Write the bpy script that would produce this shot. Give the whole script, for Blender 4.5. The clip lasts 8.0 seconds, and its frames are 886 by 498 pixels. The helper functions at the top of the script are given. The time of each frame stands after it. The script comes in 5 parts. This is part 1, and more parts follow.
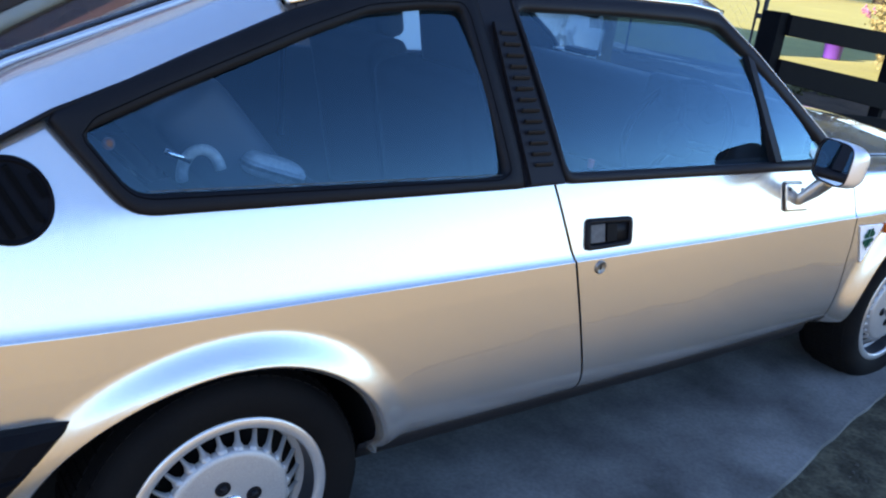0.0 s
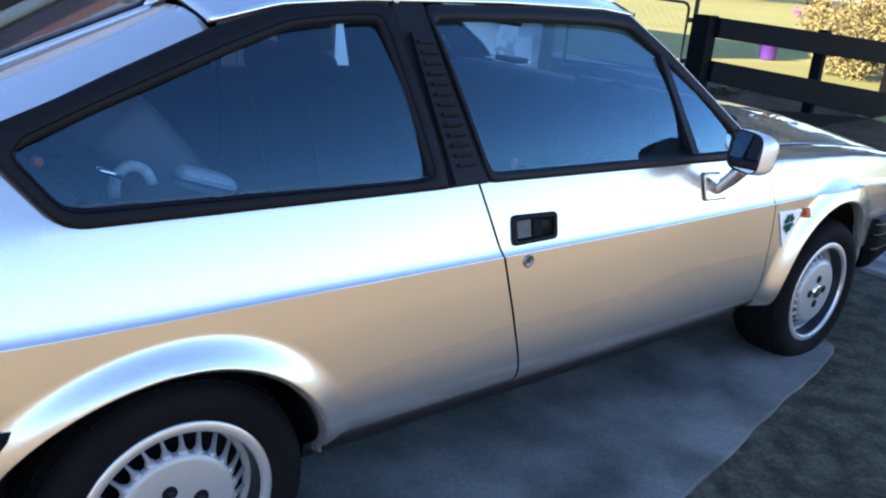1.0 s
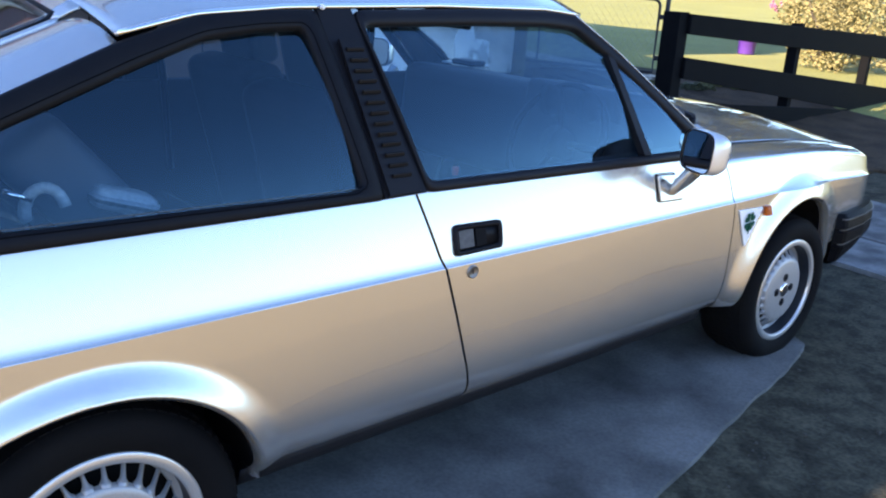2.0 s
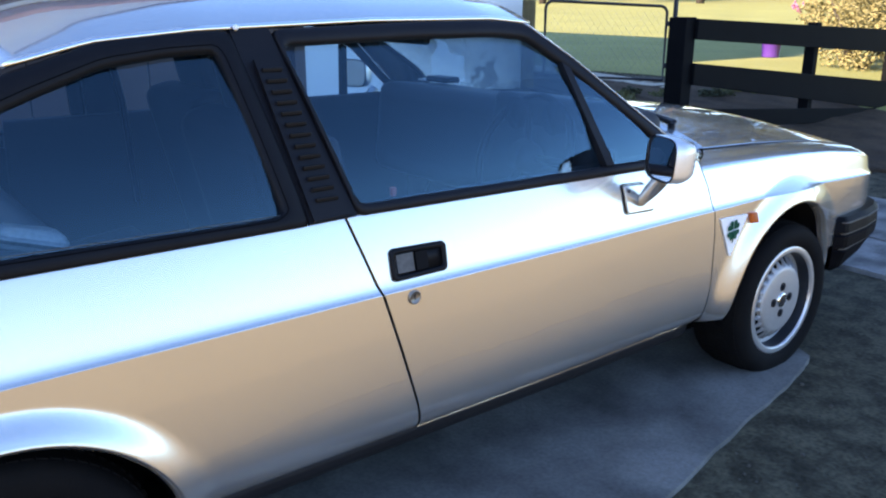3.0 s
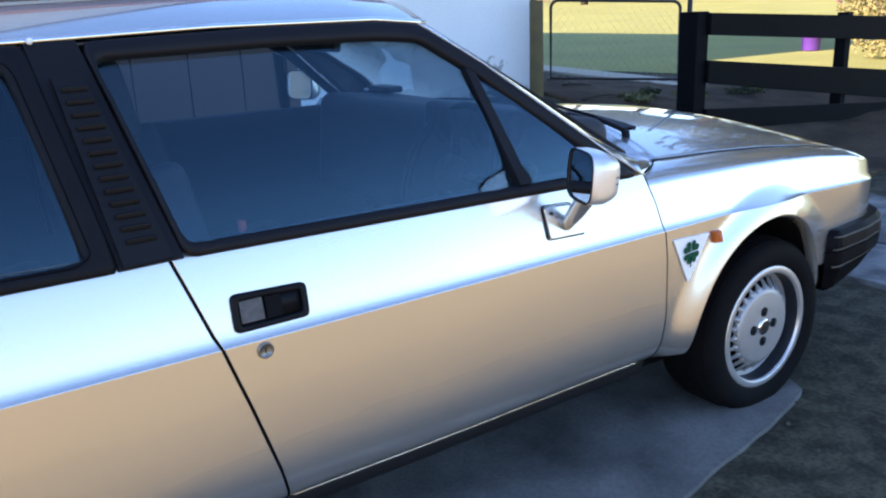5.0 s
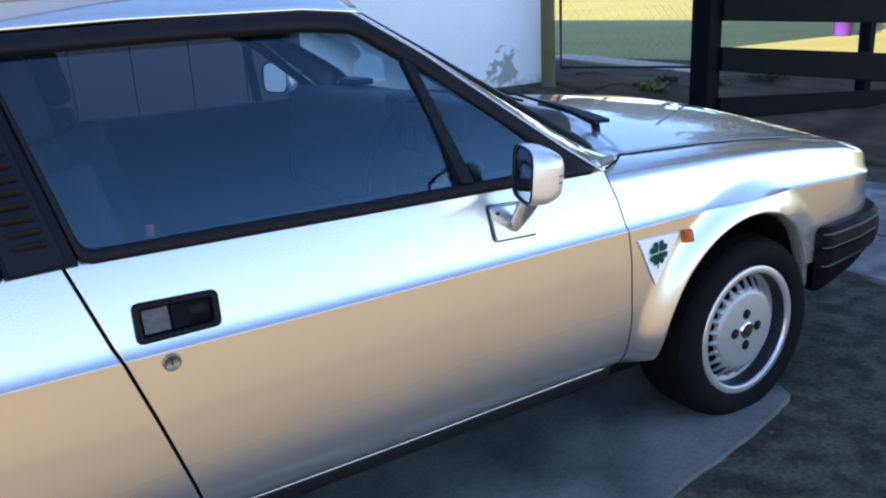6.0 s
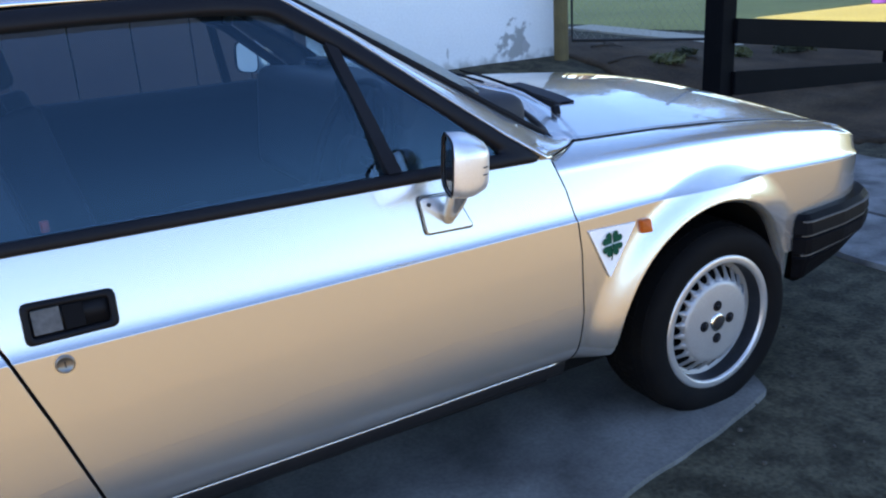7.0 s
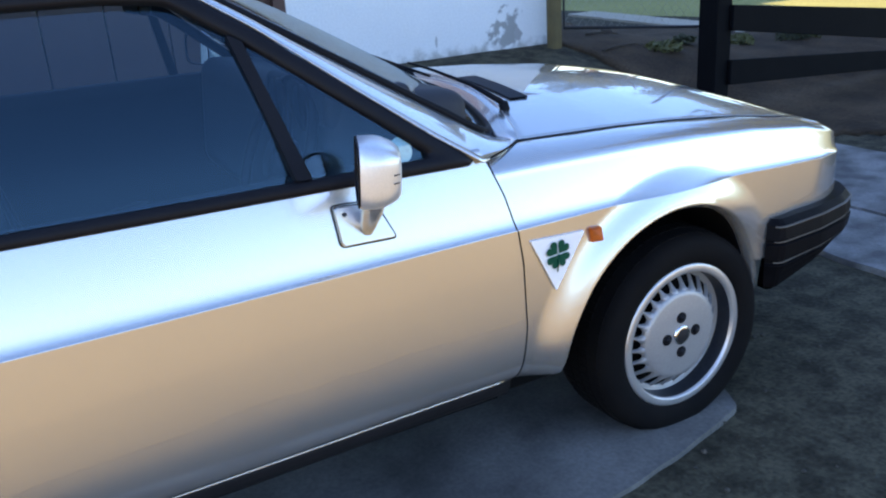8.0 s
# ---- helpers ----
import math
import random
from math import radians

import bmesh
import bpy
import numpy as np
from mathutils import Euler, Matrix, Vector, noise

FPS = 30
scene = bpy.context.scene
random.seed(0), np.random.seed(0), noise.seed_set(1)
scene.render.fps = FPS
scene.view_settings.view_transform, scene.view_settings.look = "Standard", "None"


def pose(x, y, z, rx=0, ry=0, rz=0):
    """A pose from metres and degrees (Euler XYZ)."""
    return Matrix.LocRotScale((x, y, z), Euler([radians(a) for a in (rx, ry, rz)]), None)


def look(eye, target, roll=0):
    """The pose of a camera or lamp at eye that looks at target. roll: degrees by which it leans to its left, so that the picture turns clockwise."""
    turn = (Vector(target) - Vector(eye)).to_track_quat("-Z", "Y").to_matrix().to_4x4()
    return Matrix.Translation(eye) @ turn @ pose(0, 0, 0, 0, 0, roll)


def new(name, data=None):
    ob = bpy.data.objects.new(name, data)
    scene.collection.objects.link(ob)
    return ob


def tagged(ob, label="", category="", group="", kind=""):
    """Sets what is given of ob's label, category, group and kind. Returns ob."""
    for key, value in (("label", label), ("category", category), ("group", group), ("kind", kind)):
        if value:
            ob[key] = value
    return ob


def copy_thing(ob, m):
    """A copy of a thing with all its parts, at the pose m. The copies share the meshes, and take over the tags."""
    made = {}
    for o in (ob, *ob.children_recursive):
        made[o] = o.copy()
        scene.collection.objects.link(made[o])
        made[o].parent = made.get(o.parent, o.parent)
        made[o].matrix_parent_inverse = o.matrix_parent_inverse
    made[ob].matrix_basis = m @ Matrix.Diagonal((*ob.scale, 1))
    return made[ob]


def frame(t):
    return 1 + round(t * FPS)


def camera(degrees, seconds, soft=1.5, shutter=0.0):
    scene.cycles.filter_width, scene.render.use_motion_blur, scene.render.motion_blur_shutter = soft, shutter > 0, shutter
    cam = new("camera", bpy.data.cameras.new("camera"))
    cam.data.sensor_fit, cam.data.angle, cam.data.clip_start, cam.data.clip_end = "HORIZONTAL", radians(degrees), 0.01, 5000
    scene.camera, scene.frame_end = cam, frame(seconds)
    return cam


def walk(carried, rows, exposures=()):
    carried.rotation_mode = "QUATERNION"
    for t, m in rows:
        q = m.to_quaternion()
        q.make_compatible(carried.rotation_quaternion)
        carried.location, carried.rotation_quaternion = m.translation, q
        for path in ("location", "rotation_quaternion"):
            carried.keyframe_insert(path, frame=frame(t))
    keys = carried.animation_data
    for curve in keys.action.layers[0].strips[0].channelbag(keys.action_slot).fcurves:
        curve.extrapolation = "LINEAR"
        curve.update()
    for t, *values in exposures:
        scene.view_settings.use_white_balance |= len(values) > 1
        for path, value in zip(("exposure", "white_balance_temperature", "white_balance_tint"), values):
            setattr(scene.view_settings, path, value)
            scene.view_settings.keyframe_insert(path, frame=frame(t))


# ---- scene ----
cam = camera(56.0, 8.0, soft=2.1)
PATH = [
    (0, (-0.498, -1.187, 1.286), (0.639, 0.312, 0.607), 7.3),
    (0.5, (-0.5, -1.25, 1.277), (0.679, 0.231, 0.631), 6.1),
    (1, (-0.495, -1.291, 1.284), (0.722, 0.165, 0.652), 5.0),
    (1.5, (-0.452, -1.291, 1.296), (0.791, 0.141, 0.66), 4.4),
    (3, (-0.133, -1.372, 1.276), (1.036, 0.143, 0.695), 0.1),
    (3.5, (-0.019, -1.37, 1.27), (1.126, 0.167, 0.698), -0.8),
    (4, (0.094, -1.36, 1.257), (1.221, 0.194, 0.697), -1.4),
    (4.5, (0.216, -1.353, 1.256), (1.317, 0.219, 0.695), -1.8),
    (6, (0.561, -1.378, 1.24), (1.562, 0.251, 0.654), -3.0),
    (6.5, (0.681, -1.4, 1.239), (1.635, 0.246, 0.623), -3.3),
    (7, (0.798, -1.414, 1.244), (1.712, 0.244, 0.6), -3.7),
    (7.5, (0.91, -1.403, 1.244), (1.801, 0.26, 0.58), -3.8),
    (8, (1.031, -1.355, 1.229), (1.916, 0.308, 0.558), -3.9),
]
walk(cam, [(t, look(eye, target, roll)) for t, eye, target, roll in PATH],
     exposures=[(0.0, 2.14, 6620, 18), (8.0, 2.12, 7050, 19)])

# ---- daylight: a low sun behind the house, clear sky ----
SUN_EL = 25.0
LIGHT = Vector((0.998, -0.03, -math.tan(radians(SUN_EL)))).normalized()
world = bpy.data.worlds.new("sky")
scene.world = world
world.use_nodes = True
wn = world.node_tree
sky = wn.nodes.new("ShaderNodeTexSky")
sky.sky_type, sky.sun_disc = "NISHITA", False
sky.sun_elevation = radians(SUN_EL)
sky.sun_rotation = math.atan2(-LIGHT.x, -LIGHT.y)
sky.air_density, sky.dust_density, sky.ozone_density = 0.9, 0.25, 5.5
wn.links.new(sky.outputs[0], wn.nodes["Background"].inputs[0])
wn.nodes["Background"].inputs[1].default_value = 0.15
sun = new("sun", bpy.data.lights.new("sun", "SUN"))
sun.data.energy, sun.data.angle, sun.data.color = 4.4, radians(0.5), (1.0, 0.86, 0.66)
sun.matrix_world = look((-20, 20, 12), Vector((-20, 20, 12)) + LIGHT)


# ---- materials ----
def material(name, colour, rough=0.6, metal=0.0, second=None, scale=8.0, amount=0.5, fine=120.0, bump=0.0, coat=0.0,
             contrast=0.25, by_object=0.0, fine_amount=0.15, spec=0.5):
    """A surface with a slow change between two colours and a fine grain with relief."""
    m = bpy.data.materials.new(name)
    m.use_nodes = True
    n, l = m.node_tree.nodes, m.node_tree.links
    b = n["Principled BSDF"]
    b.inputs["Roughness"].default_value, b.inputs["Metallic"].default_value = rough, metal
    b.inputs["Coat Weight"].default_value, b.inputs["Coat Roughness"].default_value = coat, 0.03
    b.inputs["Specular IOR Level"].default_value = spec
    second = second or tuple(c * 0.75 for c in colour)
    tc = n.new("ShaderNodeTexCoord")
    slow, quick = n.new("ShaderNodeTexNoise"), n.new("ShaderNodeTexNoise")
    slow.inputs["Scale"].default_value, slow.inputs["Detail"].default_value = scale, 6
    quick.inputs["Scale"].default_value, quick.inputs["Detail"].default_value = fine, 3
    l.new(tc.outputs["Object"], slow.inputs[0])
    l.new(tc.outputs["Object"], quick.inputs[0])
    ramp = n.new("ShaderNodeMapRange")
    ramp.inputs[1].default_value, ramp.inputs[2].default_value = 0.5 - contrast, 0.5 + contrast
    ramp.inputs[4].default_value = amount
    l.new(slow.outputs[0], ramp.inputs[0])
    mix = n.new("ShaderNodeMix")
    mix.data_type = "RGBA"
    mix.inputs[6].default_value, mix.inputs[7].default_value = (*colour, 1), (*second, 1)
    l.new(ramp.outputs[0], mix.inputs[0])
    grain = n.new("ShaderNodeHueSaturation")
    gr = n.new("ShaderNodeMapRange")
    gr.inputs[1].default_value, gr.inputs[2].default_value = 0.25, 0.75
    gr.inputs[3].default_value, gr.inputs[4].default_value = 1 - fine_amount, 1 + fine_amount
    l.new(quick.outputs[0], gr.inputs[0])
    if by_object:
        info, add = n.new("ShaderNodeObjectInfo"), n.new("ShaderNodeMath")
        add.operation = "MULTIPLY_ADD"
        l.new(info.outputs["Random"], add.inputs[0])
        add.inputs[1].default_value = by_object
        l.new(gr.outputs[0], add.inputs[2])
        l.new(add.outputs[0], grain.inputs["Value"])
    else:
        l.new(gr.outputs[0], grain.inputs["Value"])
    l.new(mix.outputs[2], grain.inputs["Color"])
    l.new(grain.outputs[0], b.inputs["Base Color"])
    if bump:
        bp = n.new("ShaderNodeBump")
        bp.inputs["Strength"].default_value, bp.inputs["Distance"].default_value = 0.6, bump
        l.new(quick.outputs[0], bp.inputs["Height"])
        l.new(bp.outputs[0], b.inputs["Normal"])
    return m


def glass(name, tint, gloss=0.05, sheen=(0.48, 0.82, 1.0)):
    """A thin clear pane: straight through, with mirror gloss that grows to the edge of view."""
    m = bpy.data.materials.new(name)
    m.use_nodes = True
    n, l = m.node_tree.nodes, m.node_tree.links
    n.remove(n["Principled BSDF"])
    mix, lw = n.new("ShaderNodeMixShader"), n.new("ShaderNodeLayerWeight")
    power, scale = n.new("ShaderNodeMath"), n.new("ShaderNodeMapRange")
    tr, gl = n.new("ShaderNodeBsdfTransparent"), n.new("ShaderNodeBsdfGlossy")
    # the default sheen paints extra sky blue into the reflection
    gl.inputs[0].default_value = (*sheen, 1)
    lw.inputs[0].default_value, tr.inputs[0].default_value = 0.5, (*tint, 1)
    power.operation, power.inputs[1].default_value = "POWER", 3.0
    scale.inputs[3].default_value = gloss
    gl.inputs["Roughness"].default_value = 0.0
    l.new(lw.outputs["Facing"], power.inputs[0])
    l.new(power.outputs[0], scale.inputs[0])
    l.new(scale.outputs[0], mix.inputs[0])
    l.new(tr.outputs[0], mix.inputs[1])
    l.new(gl.outputs[0], mix.inputs[2])
    l.new(mix.outputs[0], n["Material Output"].inputs[0])
    return m


SHELL = material("brushed_chrome", (0.74, 0.74, 0.73), 0.30, 0.6, (0.68, 0.68, 0.67), 30, 0.5, 300, fine_amount=0.05)
PAINT = material("silver_paint", (0.61, 0.59, 0.555), 0.26, 0.82, (0.58, 0.56, 0.525), 2.0, 0.5, 900, 0.0, 1.0, fine_amount=0.04)
PAINT.node_tree.nodes["Principled BSDF"].inputs["Coat IOR"].default_value = 1.6
PAINT.node_tree.nodes["Principled BSDF"].inputs["Specular Tint"].default_value = (0.55, 0.55, 0.55, 1)
BLACK = material("satin_black", (0.008, 0.008, 0.010), 0.45, 0.0, (0.011, 0.011, 0.013), 12, 0.6, 300, 0.0002, spec=0.13)
RUBBER = material("rubber", (0.006, 0.006, 0.0075), 0.5, 0.0, (0.009, 0.009, 0.010), 20, 0.6, 400, 0.0004, spec=0.11)
BUMPER = material("bumper_plastic", (0.004, 0.004, 0.005), 0.5, 0.0, (0.006, 0.006, 0.007), 15, 0.6, 500, 0.0005, spec=0.05)
TYRE = material("tyre_rubber", (0.0042, 0.0042, 0.0048), 0.8, 0.0, (0.010, 0.009, 0.008), 9, 0.7, 250, 0.0006, spec=0.08)
ALLOY = material("alloy", (0.60, 0.59, 0.57), 0.33, 0.7, (0.56, 0.55, 0.53), 25, 0.5, 500, 0.0, 0.3)
SATIN = material("satin_alloy", (0.40, 0.39, 0.375), 0.45, 0.5, (0.35, 0.34, 0.33), 25, 0.5, 500, 0.0, 0.15)
BARREL = material("shaded_barrel", (0.05, 0.055, 0.065), 0.4, 0.6, (0.035, 0.038, 0.045), 12, 0.6)
DARKMETAL = material("dark_metal", (0.03, 0.03, 0.033), 0.5, 0.5)
CHROME = material("chrome", (0.86, 0.86, 0.86), 0.06, 1.0, (0.8, 0.8, 0.8), 6, 0.4, 200, fine_amount=0.03)
MIRROR = material("mirror_glass", (0.9, 0.9, 0.9), 0.01, 1.0, (0.88, 0.88, 0.88), fine_amount=0.01)
WHITE = material("white_enamel", (0.84, 0.84, 0.82), 0.3, 0.0, (0.80, 0.80, 0.78), 40, 0.4, fine_amount=0.03)
GREEN = material("green_enamel", (0.001, 0.065, 0.034), 0.6, 0.0, (0.001, 0.05, 0.026), 60, 0.4, spec=0.15)
AMBER = material("amber_lens", (0.46, 0.085, 0.004), 0.3, 0.0, (0.36, 0.06, 0.003), 90, 0.5, spec=0.25)
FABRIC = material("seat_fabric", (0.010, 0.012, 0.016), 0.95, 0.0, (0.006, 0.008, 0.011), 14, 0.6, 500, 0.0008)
REARCLOTH = material("rear_cloth", (0.040, 0.046, 0.056), 0.6, 0.0, (0.026, 0.030, 0.038), 9, 0.7, 500, 0.0006)
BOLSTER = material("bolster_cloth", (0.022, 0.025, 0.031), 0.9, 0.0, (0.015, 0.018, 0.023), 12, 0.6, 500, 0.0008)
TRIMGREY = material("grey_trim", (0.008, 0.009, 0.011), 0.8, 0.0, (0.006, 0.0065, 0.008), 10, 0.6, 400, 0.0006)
DASH = material("dash_plastic", (0.018, 0.020, 0.024), 0.7, 0.0, (0.024, 0.026, 0.031), 9, 0.5, 400, 0.0005)
LINING = material("head_lining", (0.06, 0.06, 0.06), 0.95, 0.0, (0.045, 0.045, 0.045), 10, 0.5, 300)
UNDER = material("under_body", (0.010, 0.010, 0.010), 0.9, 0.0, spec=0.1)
GAP = material("shut_line", (0.003, 0.003, 0.003), 0.9, 0.0, spec=0.05)
PANE = glass("side_glass", (0.70, 0.83, 0.90), 0.068)
SCREEN = glass("screen_glass", (0.84, 0.90, 0.90), 0.04, (0.55, 0.6, 0.62))
LOUVRE = material("louvre_plastic", (0.008, 0.008, 0.009), 0.5, 0.0, (0.010, 0.010, 0.011), 20, 0.5, spec=0.12)
PALE = material("pale_plastic_and_highlight", (0.279, 0.279, 0.266), 0.45, 0.0, (0.48, 0.48, 0.46), 30, 0.5)
REDCAP = material("red_cap", (0.35, 0.05, 0.04), 0.5, 0.0, (0.28, 0.04, 0.03), 50, 0.5)
PLATE = material("push_plate", (0.10, 0.10, 0.097), 0.6, 0.0, (0.04, 0.04, 0.04), 90, 0.6, spec=0.25)
SILL = material("sill_grey", (0.014, 0.014, 0.016), 0.55, 0.0, (0.009, 0.009, 0.010), 6, 0.6, spec=0.15)
LOCK = material("lock_metal", (0.22, 0.21, 0.19), 0.35, 0.8, (0.16, 0.15, 0.14), 40, 0.6)
STICKER = material("sticker", (0.45, 0.62, 0.58), 0.4, 0.0, (0.40, 0.56, 0.53), 60, 0.5)
GROUND = material("dirt_ground", (0.315, 0.230, 0.085), 0.95, 0.0, (0.24, 0.178, 0.07), 1.4, 0.9, 60, 0.012, contrast=0.16, fine_amount=0.35)
GRAVEL = material("gravel", (0.082, 0.073, 0.046), 0.95, 0.0, (0.030, 0.027, 0.017), 9, 0.95, 70, 0.012, contrast=0.13, fine_amount=0.45, spec=0.2)
CONCRETE = material("concrete", (0.175, 0.168, 0.150), 0.9, 0.0, (0.048, 0.046, 0.041), 3.0, 0.9, 90, 0.004, contrast=0.14, fine_amount=0.2)
STONE = material("small_stone", (0.085, 0.075, 0.06), 0.9, 0.0, (0.05, 0.045, 0.036), 30, 0.8, spec=0.2)
PATHSLAB = material("path_slab", (0.20, 0.197, 0.185), 0.9, 0.0, (0.065, 0.064, 0.06), 5, 0.95, 80, 0.006, contrast=0.12, fine_amount=0.2)
VERGE = material("darker_earth", (0.205, 0.155, 0.063), 0.95, 0.0, (0.14, 0.106, 0.047), 2.0, 0.8, 60, 0.010, contrast=0.2, fine_amount=0.35, spec=0.2)
SOIL = material("brown_soil", (0.080, 0.053, 0.031), 0.95, 0.0, (0.03, 0.021, 0.013), 2.5, 0.9, 50, 0.015, contrast=0.16, fine_amount=0.4, spec=0.2)
PALEPATH = material("pale_path", (0.42, 0.38, 0.29), 0.9, 0.0, (0.30, 0.27, 0.21), 4, 0.6, 60, 0.004)
LAWN = material("lawn", (0.285, 0.275, 0.072), 0.95, 0.0, (0.19, 0.195, 0.055), 0.5, 0.8, 25, 0.03, fine_amount=0.3)
WALL = material("white_plaster", (0.84, 0.84, 0.81), 0.85, 0.0, (0.74, 0.74, 0.71), 2.2, 0.5, 60, 0.004, fine_amount=0.05)


def weathered_plaster(m):
    """White plaster that has come off in a ragged grey patch near the corner and is soiled along its foot."""
    n, l = m.node_tree.nodes, m.node_tree.links
    b = n["Principled BSDF"]
    base = b.inputs["Base Color"].links[0].from_socket
    tc, sep = n.new("ShaderNodeTexCoord"), n.new("ShaderNodeSeparateXYZ")
    l.new(tc.outputs["Object"], sep.inputs[0])
    rough_edge = n.new("ShaderNodeTexNoise")
    rough_edge.inputs["Scale"].default_value, rough_edge.inputs["Detail"].default_value = 9.0, 9
    l.new(tc.outputs["Object"], rough_edge.inputs[0])

    def calc(op, a, c, d=None):
        q = n.new("ShaderNodeMath")
        q.operation = op
        for k, v in enumerate((a, c) if d is None else (a, c, d)):
            if isinstance(v, float):
                q.inputs[k].default_value = v
            else:
                l.new(v, q.inputs[k])
        return q.outputs[0]

    def layer(field, lo, hi, colour, under):
        r = n.new("ShaderNodeMapRange")
        r.interpolation_type = "SMOOTHSTEP"
        r.inputs[1].default_value, r.inputs[2].default_value = lo, hi
        l.new(field, r.inputs[0])
        mix = n.new("ShaderNodeMix")
        mix.data_type = "RGBA"
        mix.inputs[7].default_value = (*colour, 1)
        l.new(r.outputs[0], mix.inputs[0])
        l.new(under, mix.inputs[6])
        return mix.outputs[2]

    def spot(cx, cz, rx, rz, wobble):
        dx = calc("DIVIDE", calc("SUBTRACT", sep.outputs[0], cx), rx)
        dz = calc("DIVIDE", calc("SUBTRACT", sep.outputs[2], cz), rz)
        d = calc("SQRT", calc("ADD", calc("MULTIPLY", dx, dx), calc("MULTIPLY", dz, dz)), 0.0)
        return calc("SUBTRACT", calc("MULTIPLY_ADD", rough_edge.outputs[0], wobble, 0.5 - 0.5 * wobble), d)

    foot = calc("MULTIPLY_ADD", rough_edge.outputs[0], 0.34, calc("SUBTRACT", 0.37, sep.outputs[2]))
    out = layer(foot, 0.0, 0.12, (0.44, 0.43, 0.39), base)
    out = layer(spot(4.79, 0.54, 0.20, 0.30, 3.2), -0.08, 0.26, (0.36, 0.355, 0.33), out)
    out = layer(spot(4.92, 0.56, 0.06, 0.07, 3.0), -0.05, 0.2, (0.40, 0.39, 0.37), out)
    out = layer(spot(4.16, 0.58, 0.020, 0.16, 2.6), 0.0, 0.25, (0.50, 0.49, 0.46), out)
    l.new(out, b.inputs["Base Color"])


weathered_plaster(WALL)
BROWN = material("brown_door", (0.085, 0.038, 0.026), 0.5, 0.0, (0.06, 0.027, 0.02), 6, 0.6, 90, 0.001)
GREYBOARD = material("grey_boards", (0.50, 0.50, 0.47), 0.7, 0.0, (0.38, 0.38, 0.36), 3, 0.6, 80, 0.002)
ROOFING = material("roof_iron", (0.16, 0.07, 0.055), 0.6, 0.0, (0.12, 0.055, 0.045), 4, 0.6)
FENCE = material("black_paint", (0.003, 0.0033, 0.004), 0.8, 0.0, (0.006, 0.006, 0.0065), 6, 0.6, 90, 0.002, spec=0.08)
TIMBER = material("old_timber", (0.17, 0.125, 0.05), 0.9, 0.0, (0.10, 0.075, 0.035), 9, 0.7, 120, 0.004)
PIPE = material("dark_tube", (0.022, 0.022, 0.024), 0.5, 0.4)
WIRE = material("wire", (0.42, 0.40, 0.30), 0.5, 0.3)
PURPLE = material("purple_plastic", (0.10, 0.035, 0.26), 0.45, 0.0, (0.085, 0.03, 0.22), 9, 0.4)
PINK = material("pink_flower", (0.62, 0.25, 0.38), 0.7, 0.0, (0.5, 0.18, 0.3), 30, 0.6)
LEAF = material("leaves", (0.12, 0.115, 0.035), 0.7, 0.0, (0.07, 0.08, 0.025), 5, 0.8, 40, fine_amount=0.3)
DRYLEAF = material("dry_leaves", (0.30, 0.25, 0.10), 0.8, 0.0, (0.11, 0.105, 0.04), 5, 0.8, 40, fine_amount=0.3)
DARKLEAF = material("dark_leaves", (0.05, 0.055, 0.022), 0.7, 0.0, (0.03, 0.036, 0.015), 0.8, 0.8, 20, fine_amount=0.3)
STRIP = material("bumper_strip", (0.11, 0.105, 0.09), 0.4, 0.0, (0.08, 0.075, 0.07), 40, 0.5)
BARK = material("bark", (0.07, 0.055, 0.04), 0.95, 0.0, (0.045, 0.035, 0.028), 20, 0.7, 90, 0.006)


# ---- builders ----
def mesh_part(name, verts, faces, mat, parent=None, label="", smooth=True, solid=0.0, bevel=0.0):
    me = bpy.data.meshes.new(name)
    me.from_pydata([tuple(v) for v in verts], [], faces)
    me.materials.append(mat)
    if smooth:
        me.shade_smooth()
    ob = new(name, me)
    if parent is not None:
        ob.parent = parent
    if label:
        ob["label"] = label
    if solid:
        mod = ob.modifiers.new("solid", "SOLIDIFY")
        mod.thickness, mod.offset = solid, -1.0
    if bevel:
        mod = ob.modifiers.new("bevel", "BEVEL")
        mod.width, mod.segments, mod.limit_method, mod.angle_limit = bevel, 2, "ANGLE", radians(40)
    return ob


def part(name, bm, mat, parent=None, label="", smooth=False, bevel=0.0):
    me = bpy.data.meshes.new(name)
    bm.normal_update()
    bm.to_mesh(me)
    bm.free()
    me.materials.append(mat)
    if smooth:
        me.shade_smooth()
    ob = new(name, me)
    if parent is not None:
        ob.parent = parent
    if label:
        ob["label"] = label
    if bevel:
        mod = ob.modifiers.new("bevel", "BEVEL")
        mod.width, mod.segments, mod.limit_method, mod.angle_limit = bevel, 2, "ANGLE", radians(35)
    return ob


def grid(fn, us, vs, flip=False):
    """Vertices and faces of the sheet fn(u, v)."""
    verts = [fn(u, v) for v in vs for u in us]
    n, faces = len(us), []
    for j in range(len(vs) - 1):
        for i in range(n - 1):
            q = (j * n + i, j * n + i + 1, (j + 1) * n + i + 1, (j + 1) * n + i)
            faces.append(q[::-1] if flip else q)
    return verts, faces


def lin(a, b, n):
    return [a + (b - a) * i / (n - 1) for i in range(n)]


def lerp(table, x):
    """Straight-line reading of a table of (x, value)."""
    return float(np.interp(x, [p[0] for p in table], [p[1] for p in table]))


